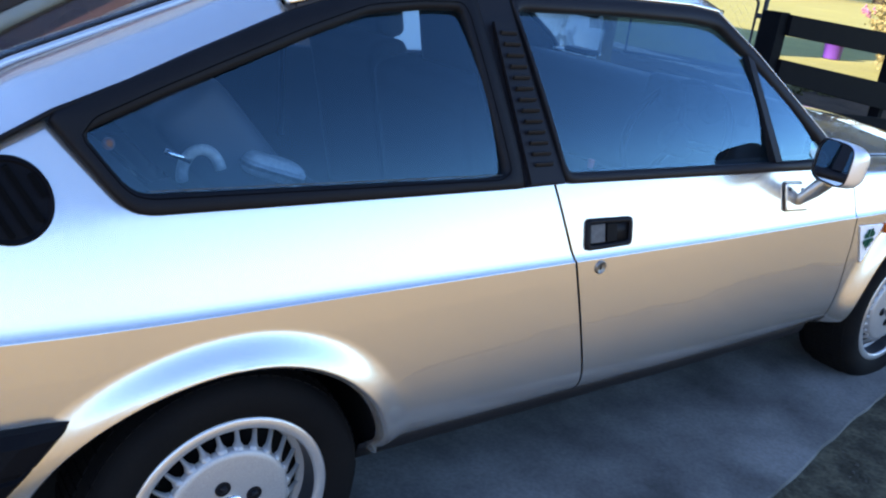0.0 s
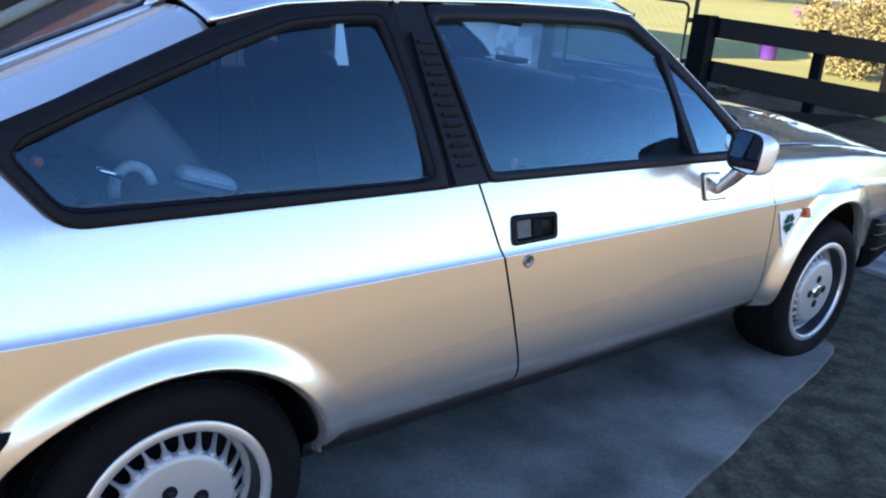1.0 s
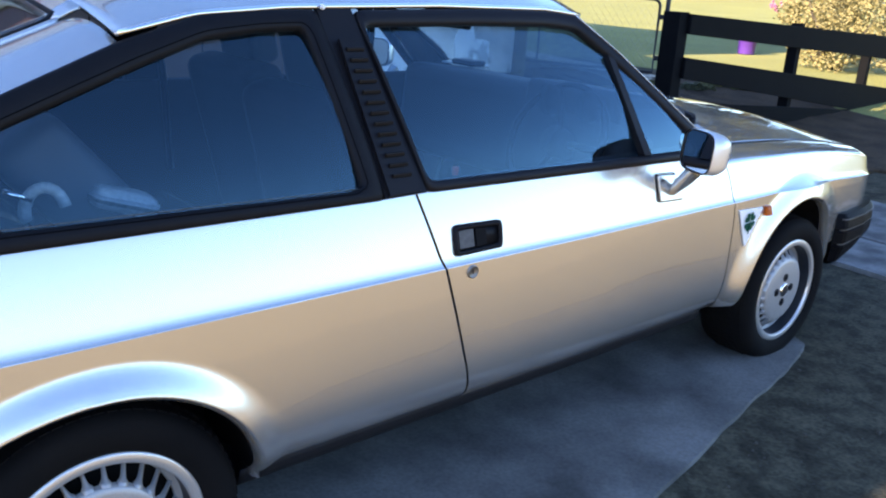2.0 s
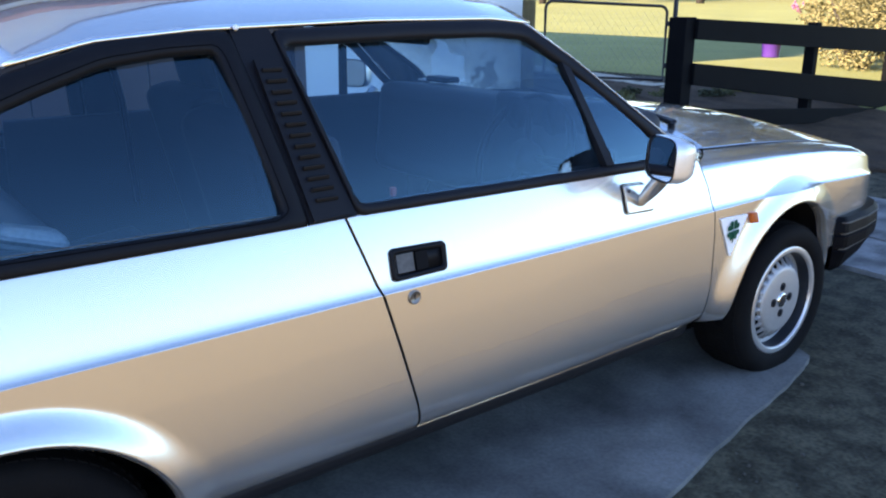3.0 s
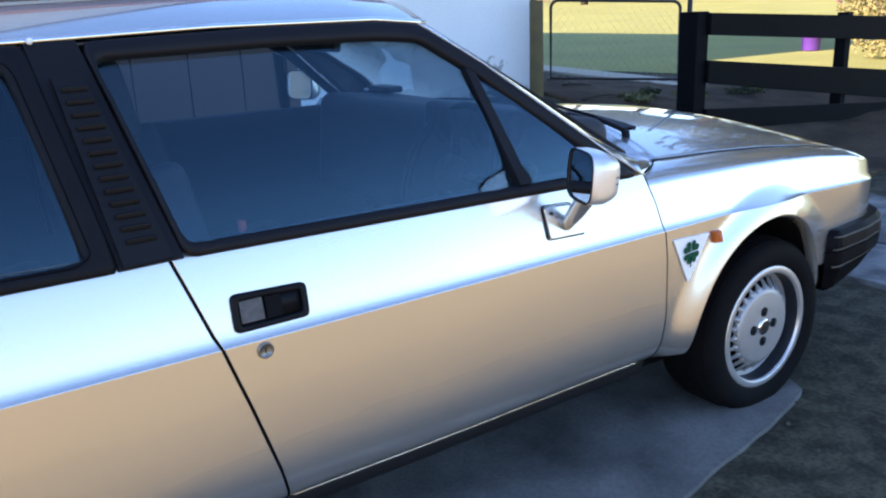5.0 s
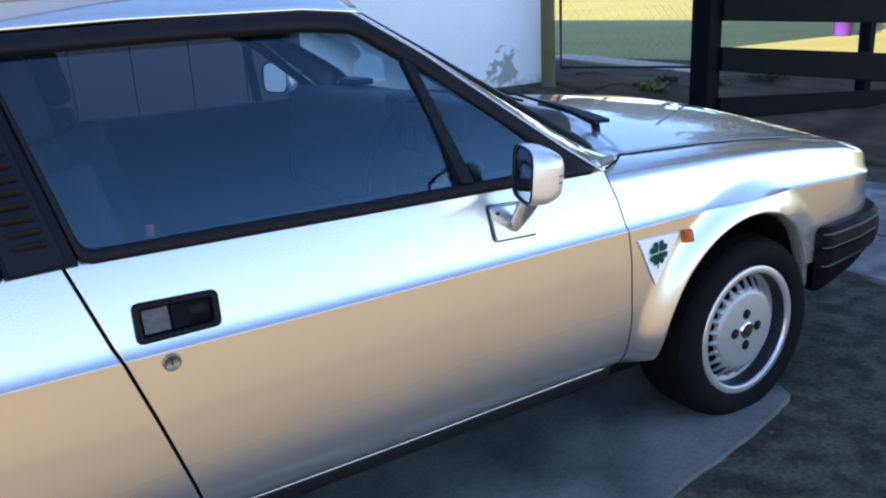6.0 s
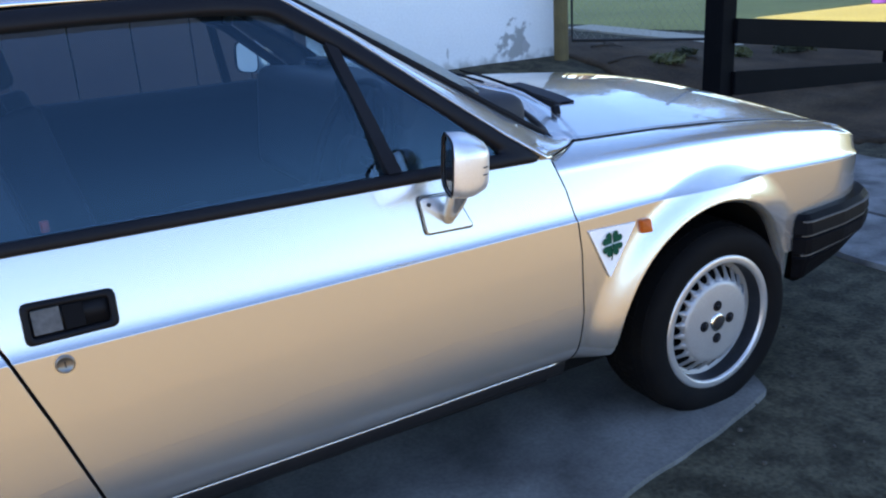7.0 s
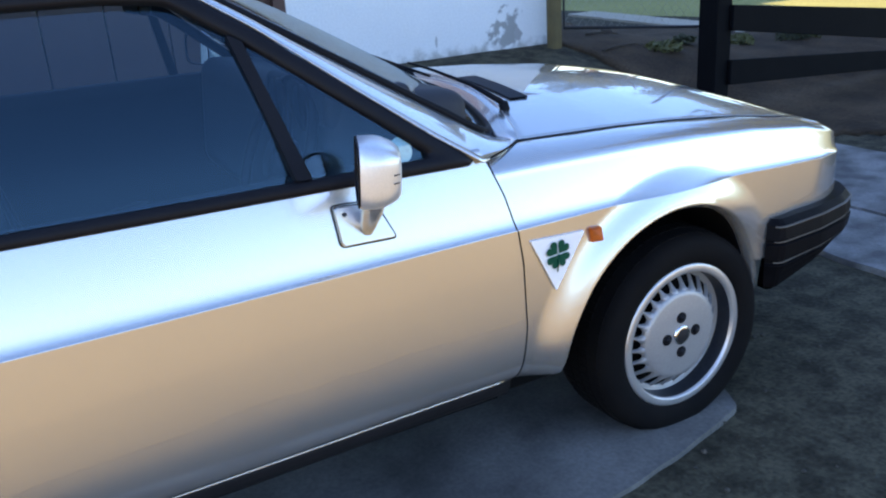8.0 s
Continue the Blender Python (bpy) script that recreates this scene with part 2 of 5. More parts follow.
def box(bm, x0, x1, y0, y1, z0, z1, m=None):
    made = bmesh.ops.create_cube(bm, size=1.0)["verts"]
    for v in made:
        v.co = Vector((x0 + (v.co.x + 0.5) * (x1 - x0), y0 + (v.co.y + 0.5) * (y1 - y0), z0 + (v.co.z + 0.5) * (z1 - z0)))
        if m is not None:
            v.co = m @ v.co
    return made


def tube(path, radius, sides=10, closed=False):
    """Verts and faces of a round bar along a line of points."""
    pts = [Vector(p) for p in path]
    verts, faces, n = [], [], len(pts)
    side = None
    for i, p in enumerate(pts):
        a = pts[i - 1] if (i or closed) else p
        b = pts[(i + 1) % n] if (i < n - 1 or closed) else p
        d = (b - a).normalized()
        side = (side - d * side.dot(d)).normalized() if side else d.orthogonal().normalized()
        up = d.cross(side)
        r = radius[i] if isinstance(radius, (list, tuple)) else radius
        verts += [p + r * (math.cos(k * math.tau / sides) * side + math.sin(k * math.tau / sides) * up) for k in range(sides)]
    for i in range(n if closed else n - 1):
        j = (i + 1) % n
        for k in range(sides):
            k2 = (k + 1) % sides
            faces.append((i * sides + k, i * sides + k2, j * sides + k2, j * sides + k))
    if not closed:
        faces += [tuple(range(sides))[::-1], tuple((n - 1) * sides + k for k in range(sides))]
    return verts, faces


def lathe(profile, centre, sides=64, out=-1):
    """A turned shape about the y axis: profile of (radius, y from the centre)."""
    verts, faces, n = [], [], len(profile)
    for k in range(sides):
        a = k * math.tau / sides
        verts += [(centre[0] + r * math.cos(a), centre[1] + y, centre[2] + r * math.sin(a)) for r, y in profile]
    for k in range(sides):
        k2 = (k + 1) % sides
        for i in range(n - 1):
            q = (k * n + i, k * n + i + 1, k2 * n + i + 1, k2 * n + i)
            faces.append(q if out < 0 else q[::-1])
    return verts, faces


def resample(loop, n):
    """n points at even steps along a closed loop of 2D points."""
    pts = [Vector(p) for p in loop] + [Vector(loop[0])]
    lens = [0.0]
    for a, b in zip(pts, pts[1:]):
        lens.append(lens[-1] + (b - a).length)
    out = []
    for i in range(n):
        s = lens[-1] * i / n
        k = max(j for j in range(len(lens) - 1) if lens[j] <= s)
        f = (s - lens[k]) / max(lens[k + 1] - lens[k], 1e-9)
        out.append(pts[k].lerp(pts[k + 1], f))
    return out


# ---- the ground and the place ----
def ground_z(x, y):
    """The yard is level, rises gently past the car and banks up against the house."""
    s = min(max((y - 2.0) / 3.0, 0.0), 1.0)
    hill = 0.02 * min(max(x - 15.0, 0.0), 75.0)
    w = min(max((y + 4.0) / 6.0, 0.0), 1.0)
    hill *= w * w * (3 - 2 * w)
    k, j = min(max((y - 2.4) / 1.9, 0.0), 1.0), min(max((x - 5.5) / 2.0, 0.0), 1.0)
    bank = 0.25 * k * k * (3 - 2 * k) * (1 - j * j * (3 - 2 * j))
    return 0.22 * s * s * (3 - 2 * s) + bank + hill


def steps(marks):
    """Coordinates from runs of (from, to, count)."""
    out = []
    for a, b, n in marks:
        out += lin(a, b, n)[:-1]
    return out + [marks[-1][1]]


xs = steps([(-600, -40, 8), (-40, -6, 12), (-6, 15, 70), (15, 40, 12), (40, 90, 6), (90, 600, 9)])
ys = steps([(-600, -40, 8), (-40, -6, 12), (-6, 12, 60), (12, 40, 12), (40, 600, 9)])
v, f = grid(lambda x, y: (x, y, ground_z(x, y) - 0.012 + 0.012 * noise.noise((x * 1.3, y * 1.3, 0))), xs, ys)
tagged(mesh_part("ground", v, f, GROUND), "bare brown dirt yard with damp dark patches", "ground", kind="structure")

def flat_patch(name, loop, z, thick, mat, rough_edge=0.02, step=0.06):
    """A slab with a slightly broken outline; its top follows the yard."""
    n = max(24, int(sum((Vector(a) - Vector(b)).length for a, b in zip(loop, loop[1:] + loop[:1])) / step))
    pts = resample(loop, n)
    pts = [p + Vector((noise.noise((p.x * 7, p.y * 7, 1)), noise.noise((p.x * 7, p.y * 7, 5)))) * rough_edge for p in pts]
    bm = bmesh.new()
    top = [bm.verts.new((p.x, p.y, ground_z(p.x, p.y) + z)) for p in pts]
    low = [bm.verts.new((p.x, p.y, ground_z(p.x, p.y) + z - thick)) for p in pts]
    bm.faces.new(top)
    for i in range(n):
        j = (i + 1) % n
        bm.faces.new((top[i], low[i], low[j], top[j]))
    return part(name, bm, mat)


NEAR_EDGE = [(-4.5, -0.52), (0.1, -0.56), (0.5, -0.68), (0.9, -0.78), (1.5, -0.83), (2.2, -0.84), (2.7, -0.84), (3.4, -0.84), (5.6, -0.84), (7.9, 0.4)]


def drive_fn(u, v):
    x = -4.5 + 14.2 * u
    y0 = lerp(NEAR_EDGE, x) + 0.05 * noise.noise((x * 4, 0, 2))
    y = y0 + (11.0 - y0) * v
    x += (0.2 * noise.noise((y * 1.5, 0, 8)) if u == 1 else 0)
    return (x, y, ground_z(x, y) + 0.010 + 0.006 * noise.noise((x * 2.1, y * 2.1, 4)))


v, f = grid(drive_fn, lin(0, 1, 120), lin(0, 1, 90))
tagged(mesh_part("driveway", v, f, GRAVEL), "dark packed earth and gravel driveway round the car", "driveway", kind="structure")
# unseen strip, darker than the yard, laid out to tone the door's reflection
tagged(flat_patch("verge", [(-4.5, -0.46), (0.1, -0.48), (0.5, -0.58), (0.9, -0.68), (1.5, -0.75), (2.2, -0.76), (3.4, -0.78), (5.6, -0.66), (5.6, -1.5), (3.4, -1.22), (1.9, -1.10), (0.9, -1.05), (-4.5, -0.90)], 0.022, 0.03, VERGE, 0.03, 0.05),
       "darker brown earth strip along the edge of the driveway", "earth", kind="structure")
tagged(flat_patch("pavement", [(-4.0, -0.40), (0.3, -0.40), (1.32, -0.263), (1.72, -0.178), (2.02, -0.118), (2.32, -0.068), (2.56, -0.004), (2.625, 0.012), (2.70, 0.20), (2.74, 1.9), (-4.0, 1.9)],
                  0.026, 0.06, CONCRETE, 0.009, 0.022), "stained grey concrete slab under the car with a broken edge", "slab", kind="structure")
for loop in ([(3.75, -0.55), (4.30, -0.52), (4.31, 1.62), (3.76, 1.55)], [(4.335, -0.55), (5.28, -0.5), (5.30, 1.75), (4.34, 1.66)]):
    ob = flat_patch("path", loop, 0.034, 0.06, PATHSLAB, 0.02, 0.05)
    tagged(ob, "worn pale concrete path slab beside the driveway", "path", kind="structure")


def soil_patch(name, loop, z, mat, step=0.09):
    """A thin layer of earth that follows the yard, with a ragged outline."""
    def inside(x, y):
        hit = False
        for (xa, ya), (xb, yb) in zip(loop, loop[1:] + loop[:1]):
            if (ya > y) != (yb > y) and x < xa + (y - ya) * (xb - xa) / (yb - ya):
                hit = not hit
        return hit
    x0, y0 = min(p[0] for p in loop), min(p[1] for p in loop)
    nx, ny = int((max(p[0] for p in loop) - x0) / step), int((max(p[1] for p in loop) - y0) / step)
    index, verts, faces = {}, [], []
    def vert(i, j):
        if (i, j) not in index:
            x, y = x0 + i * step, y0 + j * step
            x, y = x + 0.035 * noise.noise((x * 5, y * 5, 1)), y + 0.035 * noise.noise((x * 5, y * 5, 7))
            index[i, j] = len(verts)
            verts.append((x, y, ground_z(x, y) + z + 0.016 * noise.noise((x * 2.5, y * 2.5, 3)) + 0.008 * noise.noise((x * 9, y * 9, 3))))
        return index[i, j]
    for i in range(nx):
        for j in range(ny):
            x, y = x0 + (i + 0.5) * step, y0 + (j + 0.5) * step
            if inside(x + 0.12 * noise.noise((x * 3, y * 3, 5)), y + 0.12 * noise.noise((x * 3, y * 3, 9))):
                faces.append((vert(i, j), vert(i + 1, j), vert(i + 1, j + 1), vert(i, j + 1)))
    return mesh_part(name, verts, faces, mat, solid=0.05)


tagged(soil_patch("garden_bed", [(5.25, 2.0), (7.4, 0.9), (9.3, 2.2), (9.25, 4.4), (8.6, 5.6), (7.75, 6.6), (7.9, 9.5), (5.25, 9.5)], 0.034, SOIL),
       "bare brown soil behind the fence", "soil", kind="structure")


def lawn_fn(u, v):
    y = -30 + v * 90
    x0 = 9.2 + 0.25 * noise.noise((y * 0.6, 0, 3))
    x = x0 + (80 - x0) * u ** 1.6
    return (x, y, ground_z(x, y) + 0.02)


v, f = grid(lawn_fn, lin(0, 1, 80), lin(0, 1, 160))
tagged(mesh_part("lawn", v, f, LAWN), "dry yellow-green mown lawn rising beyond the fence", "lawn", kind="structure")
# the path's pale colour doubles as a strip of sunlight beside the lawn
tagged(flat_patch("garden_path", [(9.25, 8.8), (8.75, 8.8), (7.95, 4.9), (8.4, 4.8)], 0.035, 0.05, PALEPATH, 0.03, 0.08),
       "narrow garden path along the lawn, its pale colour also standing for a sunlit strip", "path", kind="structure")

# house: plastered wall with a wide brown door, and a hipped roof that shades the yard
WALL_Y, CORNER_X, EAVE = 4.40, 5.225, 2.45
house = tagged(new("house"), "white plastered house with a wide brown garage door", "house")


def wall_piece(x0, x1, z0, z1, y0=WALL_Y, y1=WALL_Y + 0.22):
    bm = bmesh.new()
    box(bm, x0, x1, y0, y1, z0, z1)
    return part("wall", bm, WALL, house, "white plastered wall, stained near the ground")


DOOR_X0, DOOR_X1, DOOR_TOP = -2.4, 2.97, 2.15
wall_piece(DOOR_X1, CORNER_X, 0.0, EAVE)
wall_piece(-4.5, DOOR_X0, 0.0, EAVE)
wall_piece(DOOR_X0, DOOR_X1, DOOR_TOP, EAVE)
bm = bmesh.new()
box(bm, CORNER_X - 0.22, CORNER_X, WALL_Y + 0.22, 20.0, 0.0, EAVE)
part("wall", bm, WALL, house, "white plastered end wall")
bm = bmesh.new()
box(bm, -4.5, CORNER_X - 0.22, 19.8, 20.0, 0.0, EAVE)
part("wall", bm, WALL, house)
bm = bmesh.new()
box(bm, -4.5, -4.3, WALL_Y + 0.22, 19.8, 0.0, EAVE)
part("wall", bm, WALL, house)
for i in range(14):
    w = (DOOR_X1 - DOOR_X0) / 14
    bm = bmesh.new()
    box(bm, DOOR_X0 + i * w + 0.004, DOOR_X0 + (i + 1) * w - 0.004, WALL_Y + 0.06, WALL_Y + 0.10, 0.05, DOOR_TOP)
    part("door_board", bm, BROWN, house, "dark red-brown painted door board", bevel=0.004)
bm = bmesh.new()
box(bm, DOOR_X1 - 0.07, DOOR_X1 + 0.02, WALL_Y - 0.015, WALL_Y + 0.05, 0.05, DOOR_TOP)
part("door_frame", bm, BROWN, house, "red-brown timber door jamb", bevel=0.004)
E0, E1 = (-4.7, WALL_Y - 0.2, EAVE), (CORNER_X + 0.1, WALL_Y - 0.2, EAVE)
GABLE_Y, RIDGE = 7.7, 8.3
E2, E3 = (CORNER_X + 0.1, GABLE_Y, EAVE), (-4.7, GABLE_Y, EAVE)
R0 = (1.5, GABLE_Y, 4.7)
bm = bmesh.new()
p = [bm.verts.new(q) for q in (E0, E1, E2, E3, R0)]
for q in ((0, 1, 4), (1, 2, 4), (2, 3, 4), (3, 0, 4), (3, 2, 1, 0)):
    bm.faces.new([p[i] for i in q])
part("roof", bm, ROOFING, house, "red-brown iron hip roof")
# unseen main house behind the garage, added to shade the lawn: gable wall, steep roof
bm = bmesh.new()
p = [bm.verts.new((x, y, z)) for y in (GABLE_Y + 0.01, GABLE_Y + 0.2) for x, z in ((-4.5, EAVE), (CORNER_X, EAVE), (0.3, RIDGE - 0.15))]
for q in ((0, 1, 2), (5, 4, 3), (0, 3, 4, 1), (1, 4, 5, 2), (2, 5, 3, 0)):
    bm.faces.new([p[i] for i in q])
part("gable_wall", bm, WALL, house, "unseen white plastered gable under the roof that shades the lawn")
bm = bmesh.new()
p = [bm.verts.new((x, y, z + dz)) for y in (GABLE_Y - 0.08, 20.2) for dz in (0.0, 0.12) for x, z in ((-4.75, EAVE - 0.03), (0.3, RIDGE - 0.12), (CORNER_X + 0.15, EAVE - 0.03))]
for q in ((0, 6, 7, 1), (1, 7, 8, 2), (3, 4, 10, 9), (4, 5, 11, 10), (0, 1, 4, 3), (1, 2, 5, 4), (6, 9, 10, 7), (7, 10, 11, 8), (0, 3, 9, 6), (2, 8, 11, 5)):
    bm.faces.new([p[i] for i in q])
bmesh.ops.recalc_face_normals(bm, faces=bm.faces)
part("main_roof", bm, ROOFING, house, "unseen steep red-brown iron roof, added to shade the lawn")
# unseen shed added behind the car; its height and wall shade the yard
shed = tagged(new("shed"), "unseen brown timber shed with a grey weatherboard front, added behind the car to shade the yard", "shed")
for x0, x1, y0, y1, z0, z1, nm in ((-9.0, -5.2, -0.30, -0.15, 0, 6.8, "wall"), (-9.0, -5.2, 5.6, 5.75, 0, 6.8, "wall"), (-9.0, -8.85, -0.15, 5.6, 0, 6.8, "wall"),
                                   (-9.2, -5.0, -0.305, 5.9, 6.8, 7.0, "roof"), (-5.35, -5.2, -0.15, 5.6, 2.3, 6.8, "lintel")):
    bm = bmesh.new()
    box(bm, x0, x1, y0, y1, z0, z1)
    part(nm, bm, BROWN, shed, bevel=0.01)
# pale front boards, there to brighten what mirror and rear glass reflect
for i in range(14):
    bm = bmesh.new()
    for q in box(bm, -5.19, -5.165, -0.15, 5.60, 0.02 + 0.165 * i, 0.19 + 0.165 * i):
        q.co.x += 0.014 * (q.co.z < 0.1 + 0.165 * i)
    part("weatherboard", bm, GREYBOARD, shed, "pale grey weatherboard added for the mirror and rear window to reflect")

# timber post at the corner of the house
bm = bmesh.new()
bmesh.ops.create_cone(bm, cap_ends=True, segments=14, radius1=0.062, radius2=0.058, depth=1.05)
for q in bm.verts:
    q.co += Vector((5.155, 4.24, 0.72))
    q.co.x += 0.006 * noise.noise(q.co * 6)
tagged(part("gate_post", bm, TIMBER, bevel=0.008), "weathered yellow-brown round timber post beside the house wall", "post")

# fence: black painted boards on black posts
FA, FD, FN = Vector((5.31, 2.674, 0)), Vector((0.9943, 0.107, 0)), Vector((-0.107, 0.9943, 0))
GA, GD, GN = Vector((5.72, 3.10, 0)), Vector((0.80, -0.60, 0)), Vector((0.60, 0.80, 0))      # the gate's own line
fence = tagged(new("fence"), "black painted post and rail board fence", "fence")


def fence_box(name, s0, s1, t0, t1, z0, z1, z0b=None, z1b=None, label=""):
    """A board along the fence: s along it, t across it, heights at each end."""
    bm = bmesh.new()
    for v in box(bm, 0, 1, t0, t1, 0, 1):
        u, w = v.co.x, v.co.z
        lo, hi = (z0, z1) if u < 0.5 else (z0b if z0b is not None else z0, z1b if z1b is not None else z1)
        s = s0 + u * (s1 - s0)
        v.co = FA + FD * s + FN * v.co.y + Vector((0, 0, lo + w * (hi - lo)))
    return part(name, bm, FENCE, fence, label, bevel=0.006)


fence_box("post", 0.0, 0.15, 0.0, 0.15, 0.0, 1.125)
for s in (2.36, 4.5, 6.45):
    fence_box("post", s, s + 0.10, 0.0, 0.10, -0.25, 1.17 - 0.054 * s)
# rails: lower and upper edge at the strainer post, and how fast each falls along the fence
for z0, z1, f0, f1 in ((0.960, 1.115, 0.0665, 0.045), (0.616, 0.782, 0.132, 0.0985), (0.262, 0.428, 0.075, 0.085)):
    fence_box("rail", 0.12, 6.55, -0.035, -0.002, z0, z1, z0 - 6.4 * f0, z1 - 6.4 * f1)
v, f = tube([GA + GD * 0.045 + GN * 0.14 + Vector((0, 0, z)) for z in (0.0, 2.2)], 0.02, 12)
tagged(mesh_part("pole", v, f, PIPE), "thin dark metal pole standing behind the fence post", "pole")

# small tube gate with wire mesh
gate = tagged(new("gate"), "small dark tube gate with wire mesh, hung on the fence post", "gate")
gl, gr, gb, gt = -1.06, -0.055, 0.60, 1.20


def on_gate(s, z):
    return GA + GD * s + GN * 0.03 + Vector((0, 0, z))


corner = []
for cs, cz, a0 in ((gr - 0.06, gt - 0.06, 0), (gl + 0.06, gt - 0.02, 90)):
    for k in range(7):
        a = radians(a0 + 15 * k)
        corner.append(on_gate(cs + 0.06 * math.cos(a), cz + 0.06 * math.sin(a)))
v, f = tube([on_gate(gr, gb)] + corner + [on_gate(gl, gb + 0.04)], 0.0125, 10, closed=True)
mesh_part("gate_frame", v, f, PIPE, gate)
verts, faces = [], []
for i in range(-14, 24):
    for sign in (1, -1):
        pts = []
        for k in range(25):
            z = gb + 0.03 + (gt - gb - 0.05) * k / 24
            s = gl + i * 0.06 + sign * (z - gb) * 0.75 + (0.0 if sign > 0 else 0.45)
            if gl + 0.01 < s < gr - 0.01:
                pts.append(on_gate(s, z))
        if len(pts) > 3:
            a, b = tube([pts[0], pts[-1]], 0.0006, 4)
            faces += [tuple(q + len(verts) for q in face) for face in b]
            verts += a
mesh_part("wire_mesh", verts, faces, WIRE, gate, "fine diamond wire mesh")
for z in (0.72, 1.06):
    bm = bmesh.new()
    for q in box(bm, 0, 1, 0.0, 0.03, z - 0.02, z + 0.02):
        q.co = GA + GD * (-0.06 + 0.07 * q.co.x) + GN * (q.co.y + 0.01) + Vector((0, 0, q.co.z))
    part("hinge", bm, PIPE, gate)

# purple bucket standing on the lawn beyond the fence
def bucket(at):
    prof = [(0.0, 0.012), (0.135, 0.012), (0.140, 0.0), (0.146, 0.02), (0.166, 0.33), (0.176, 0.335), (0.178, 0.36), (0.170, 0.362), (0.160, 0.33), (0.138, 0.03), (0.0, 0.028)]
    v, f = lathe(prof, (0, 0, 0), 28)
    m = Matrix.Translation(at) @ Matrix.Rotation(radians(90), 4, "X")
    b = tagged(mesh_part("bucket", [m @ Vector(p) for p in v], f, PURPLE), "purple plastic bucket standing on the lawn", "bucket")
    arc = [Vector(at) + Vector((0.172 * math.cos(a), 0.05, 0.34 - 0.20 * math.sin(a))) for a in lin(0, math.pi, 17)]
    mesh_part("handle", *tube(arc, 0.004, 6), PIPE, b)
    return b


bucket((13.75, 7.1, ground_z(13.75, 7.1) + 0.02))


def leaves(name, mat, centre, size, count, leaf, seed, label="", parent=None):
    """A loose cloud of many small bent leaves with gaps, inside an uneven outline."""
    rng = random.Random(seed)
    verts, faces = [], []
    while len(faces) < count * 2:
        d = Vector((rng.gauss(0, 1), rng.gauss(0, 1), rng.gauss(0, 1))).normalized() * rng.random() ** 0.4
        p = Vector((d.x * size[0], d.y * size[1], d.z * size[2]))
        if noise.noise(p * 2.2 + Vector((seed, 0, 0))) < -0.12 or noise.noise(d * 2.1 + Vector((0, seed, 0))) * 0.6 + 0.8 < d.length:
            continue
        p += Vector(centre)
        a = Vector((rng.gauss(0, 1), rng.gauss(0, 1), rng.gauss(0, 0.6))).normalized()
        b = a.cross(Vector((rng.gauss(0, 1), rng.gauss(0, 1), rng.gauss(0, 1)))).normalized()
        l, w = leaf * rng.uniform(0.7, 1.3), leaf * 0.32
        k = len(verts)
        bend = a.cross(b) * l * 0.15
        verts += [p - a * l * 0.5, p + b * w + bend, p + a * l * 0.5, p - b * w + bend]
        faces += [(k, k + 1, k + 2), (k, k + 2, k + 3)]
    return mesh_part(name, verts, faces, mat, parent, label, smooth=False)


def bush(at, size, count, seed, mat, label, stems=7, leaf=0.07):
    b = tagged(new("bush"), label, "bush", group="shrubs behind the fence")
    b.location = at
    rng = random.Random(seed)
    for i in range(stems):
        a = i * math.tau / stems + rng.random()
        e = Vector((size[0] * 0.6 * math.cos(a), size[1] * 0.6 * math.sin(a), size[2] * rng.uniform(1.0, 1.5)))
        v, f = tube([(0, 0, 0), e * 0.4 + Vector((0, 0, 0.06)), e], [0.02, 0.013, 0.005], 6)
        mesh_part("branch", v, f, BARK, b)
    leaves("crown", mat, (0, 0, size[2] * 1.05), size, count, leaf, seed, parent=b)
    return b


bush((12.7, 4.95, 0.1), (1.0, 1.0, 0.80), 4200, 5, DRYLEAF, "sunlit dry yellow-brown shrub behind the fence")
bush((14.0, 5.9, 0.1), (0.9, 0.8, 0.95), 2600, 8, DRYLEAF, "sunlit yellow-olive shrub with pink blossom behind the fence")
bush((12.4, 3.4, 0.0), (0.9, 0.8, 0.5), 1300, 15, DRYLEAF, "low dry straggling shrub behind the fence")


def tree(at, height, radius, seed, clumps=22, count=900):
    """A broad tree: tapered trunk, forked limbs and clumps of leaves with gaps."""
    t = tagged(new("tree"), "tall broad tree with thinning olive leaves beyond the fence", "tree", group="trees beyond the lawn")
    t.location = at
    rng = random.Random(seed)
    v, f = tube([(0, 0, 0), (0.05, 0.03, height * 0.15), (-0.05, 0.06, height * 0.32), (0.04, 0.0, height * 0.5)], [0.26, 0.21, 0.17, 0.10], 12)
    mesh_part("trunk", v, f, BARK, t)
    for i in range(clumps):
        a = i * 2.4 + rng.uniform(-0.3, 0.3)
        z0 = height * rng.uniform(0.2, 0.48)
        r = radius * rng.uniform(0.55, 0.95)
        e = Vector((r * math.cos(a), r * math.sin(a), z0 + height * rng.uniform(0.05, 0.42)))
        m = Vector((0.45 * e.x, 0.45 * e.y, z0 + (e.z - z0) * 0.65 + 0.2))
        v, f = tube([(0, 0, z0), m * 0.5 + Vector((0, 0, z0 * 0.5)), m, e], [0.09, 0.07, 0.05, 0.015], 7)
        mesh_part("limb", v, f, BARK, t)
        leaves("crown", DARKLEAF if i % 4 else LEAF, e * 0.9, (radius * 0.36, radius * 0.36, height * 0.13), count, 0.36, seed + i, parent=t)
    return t


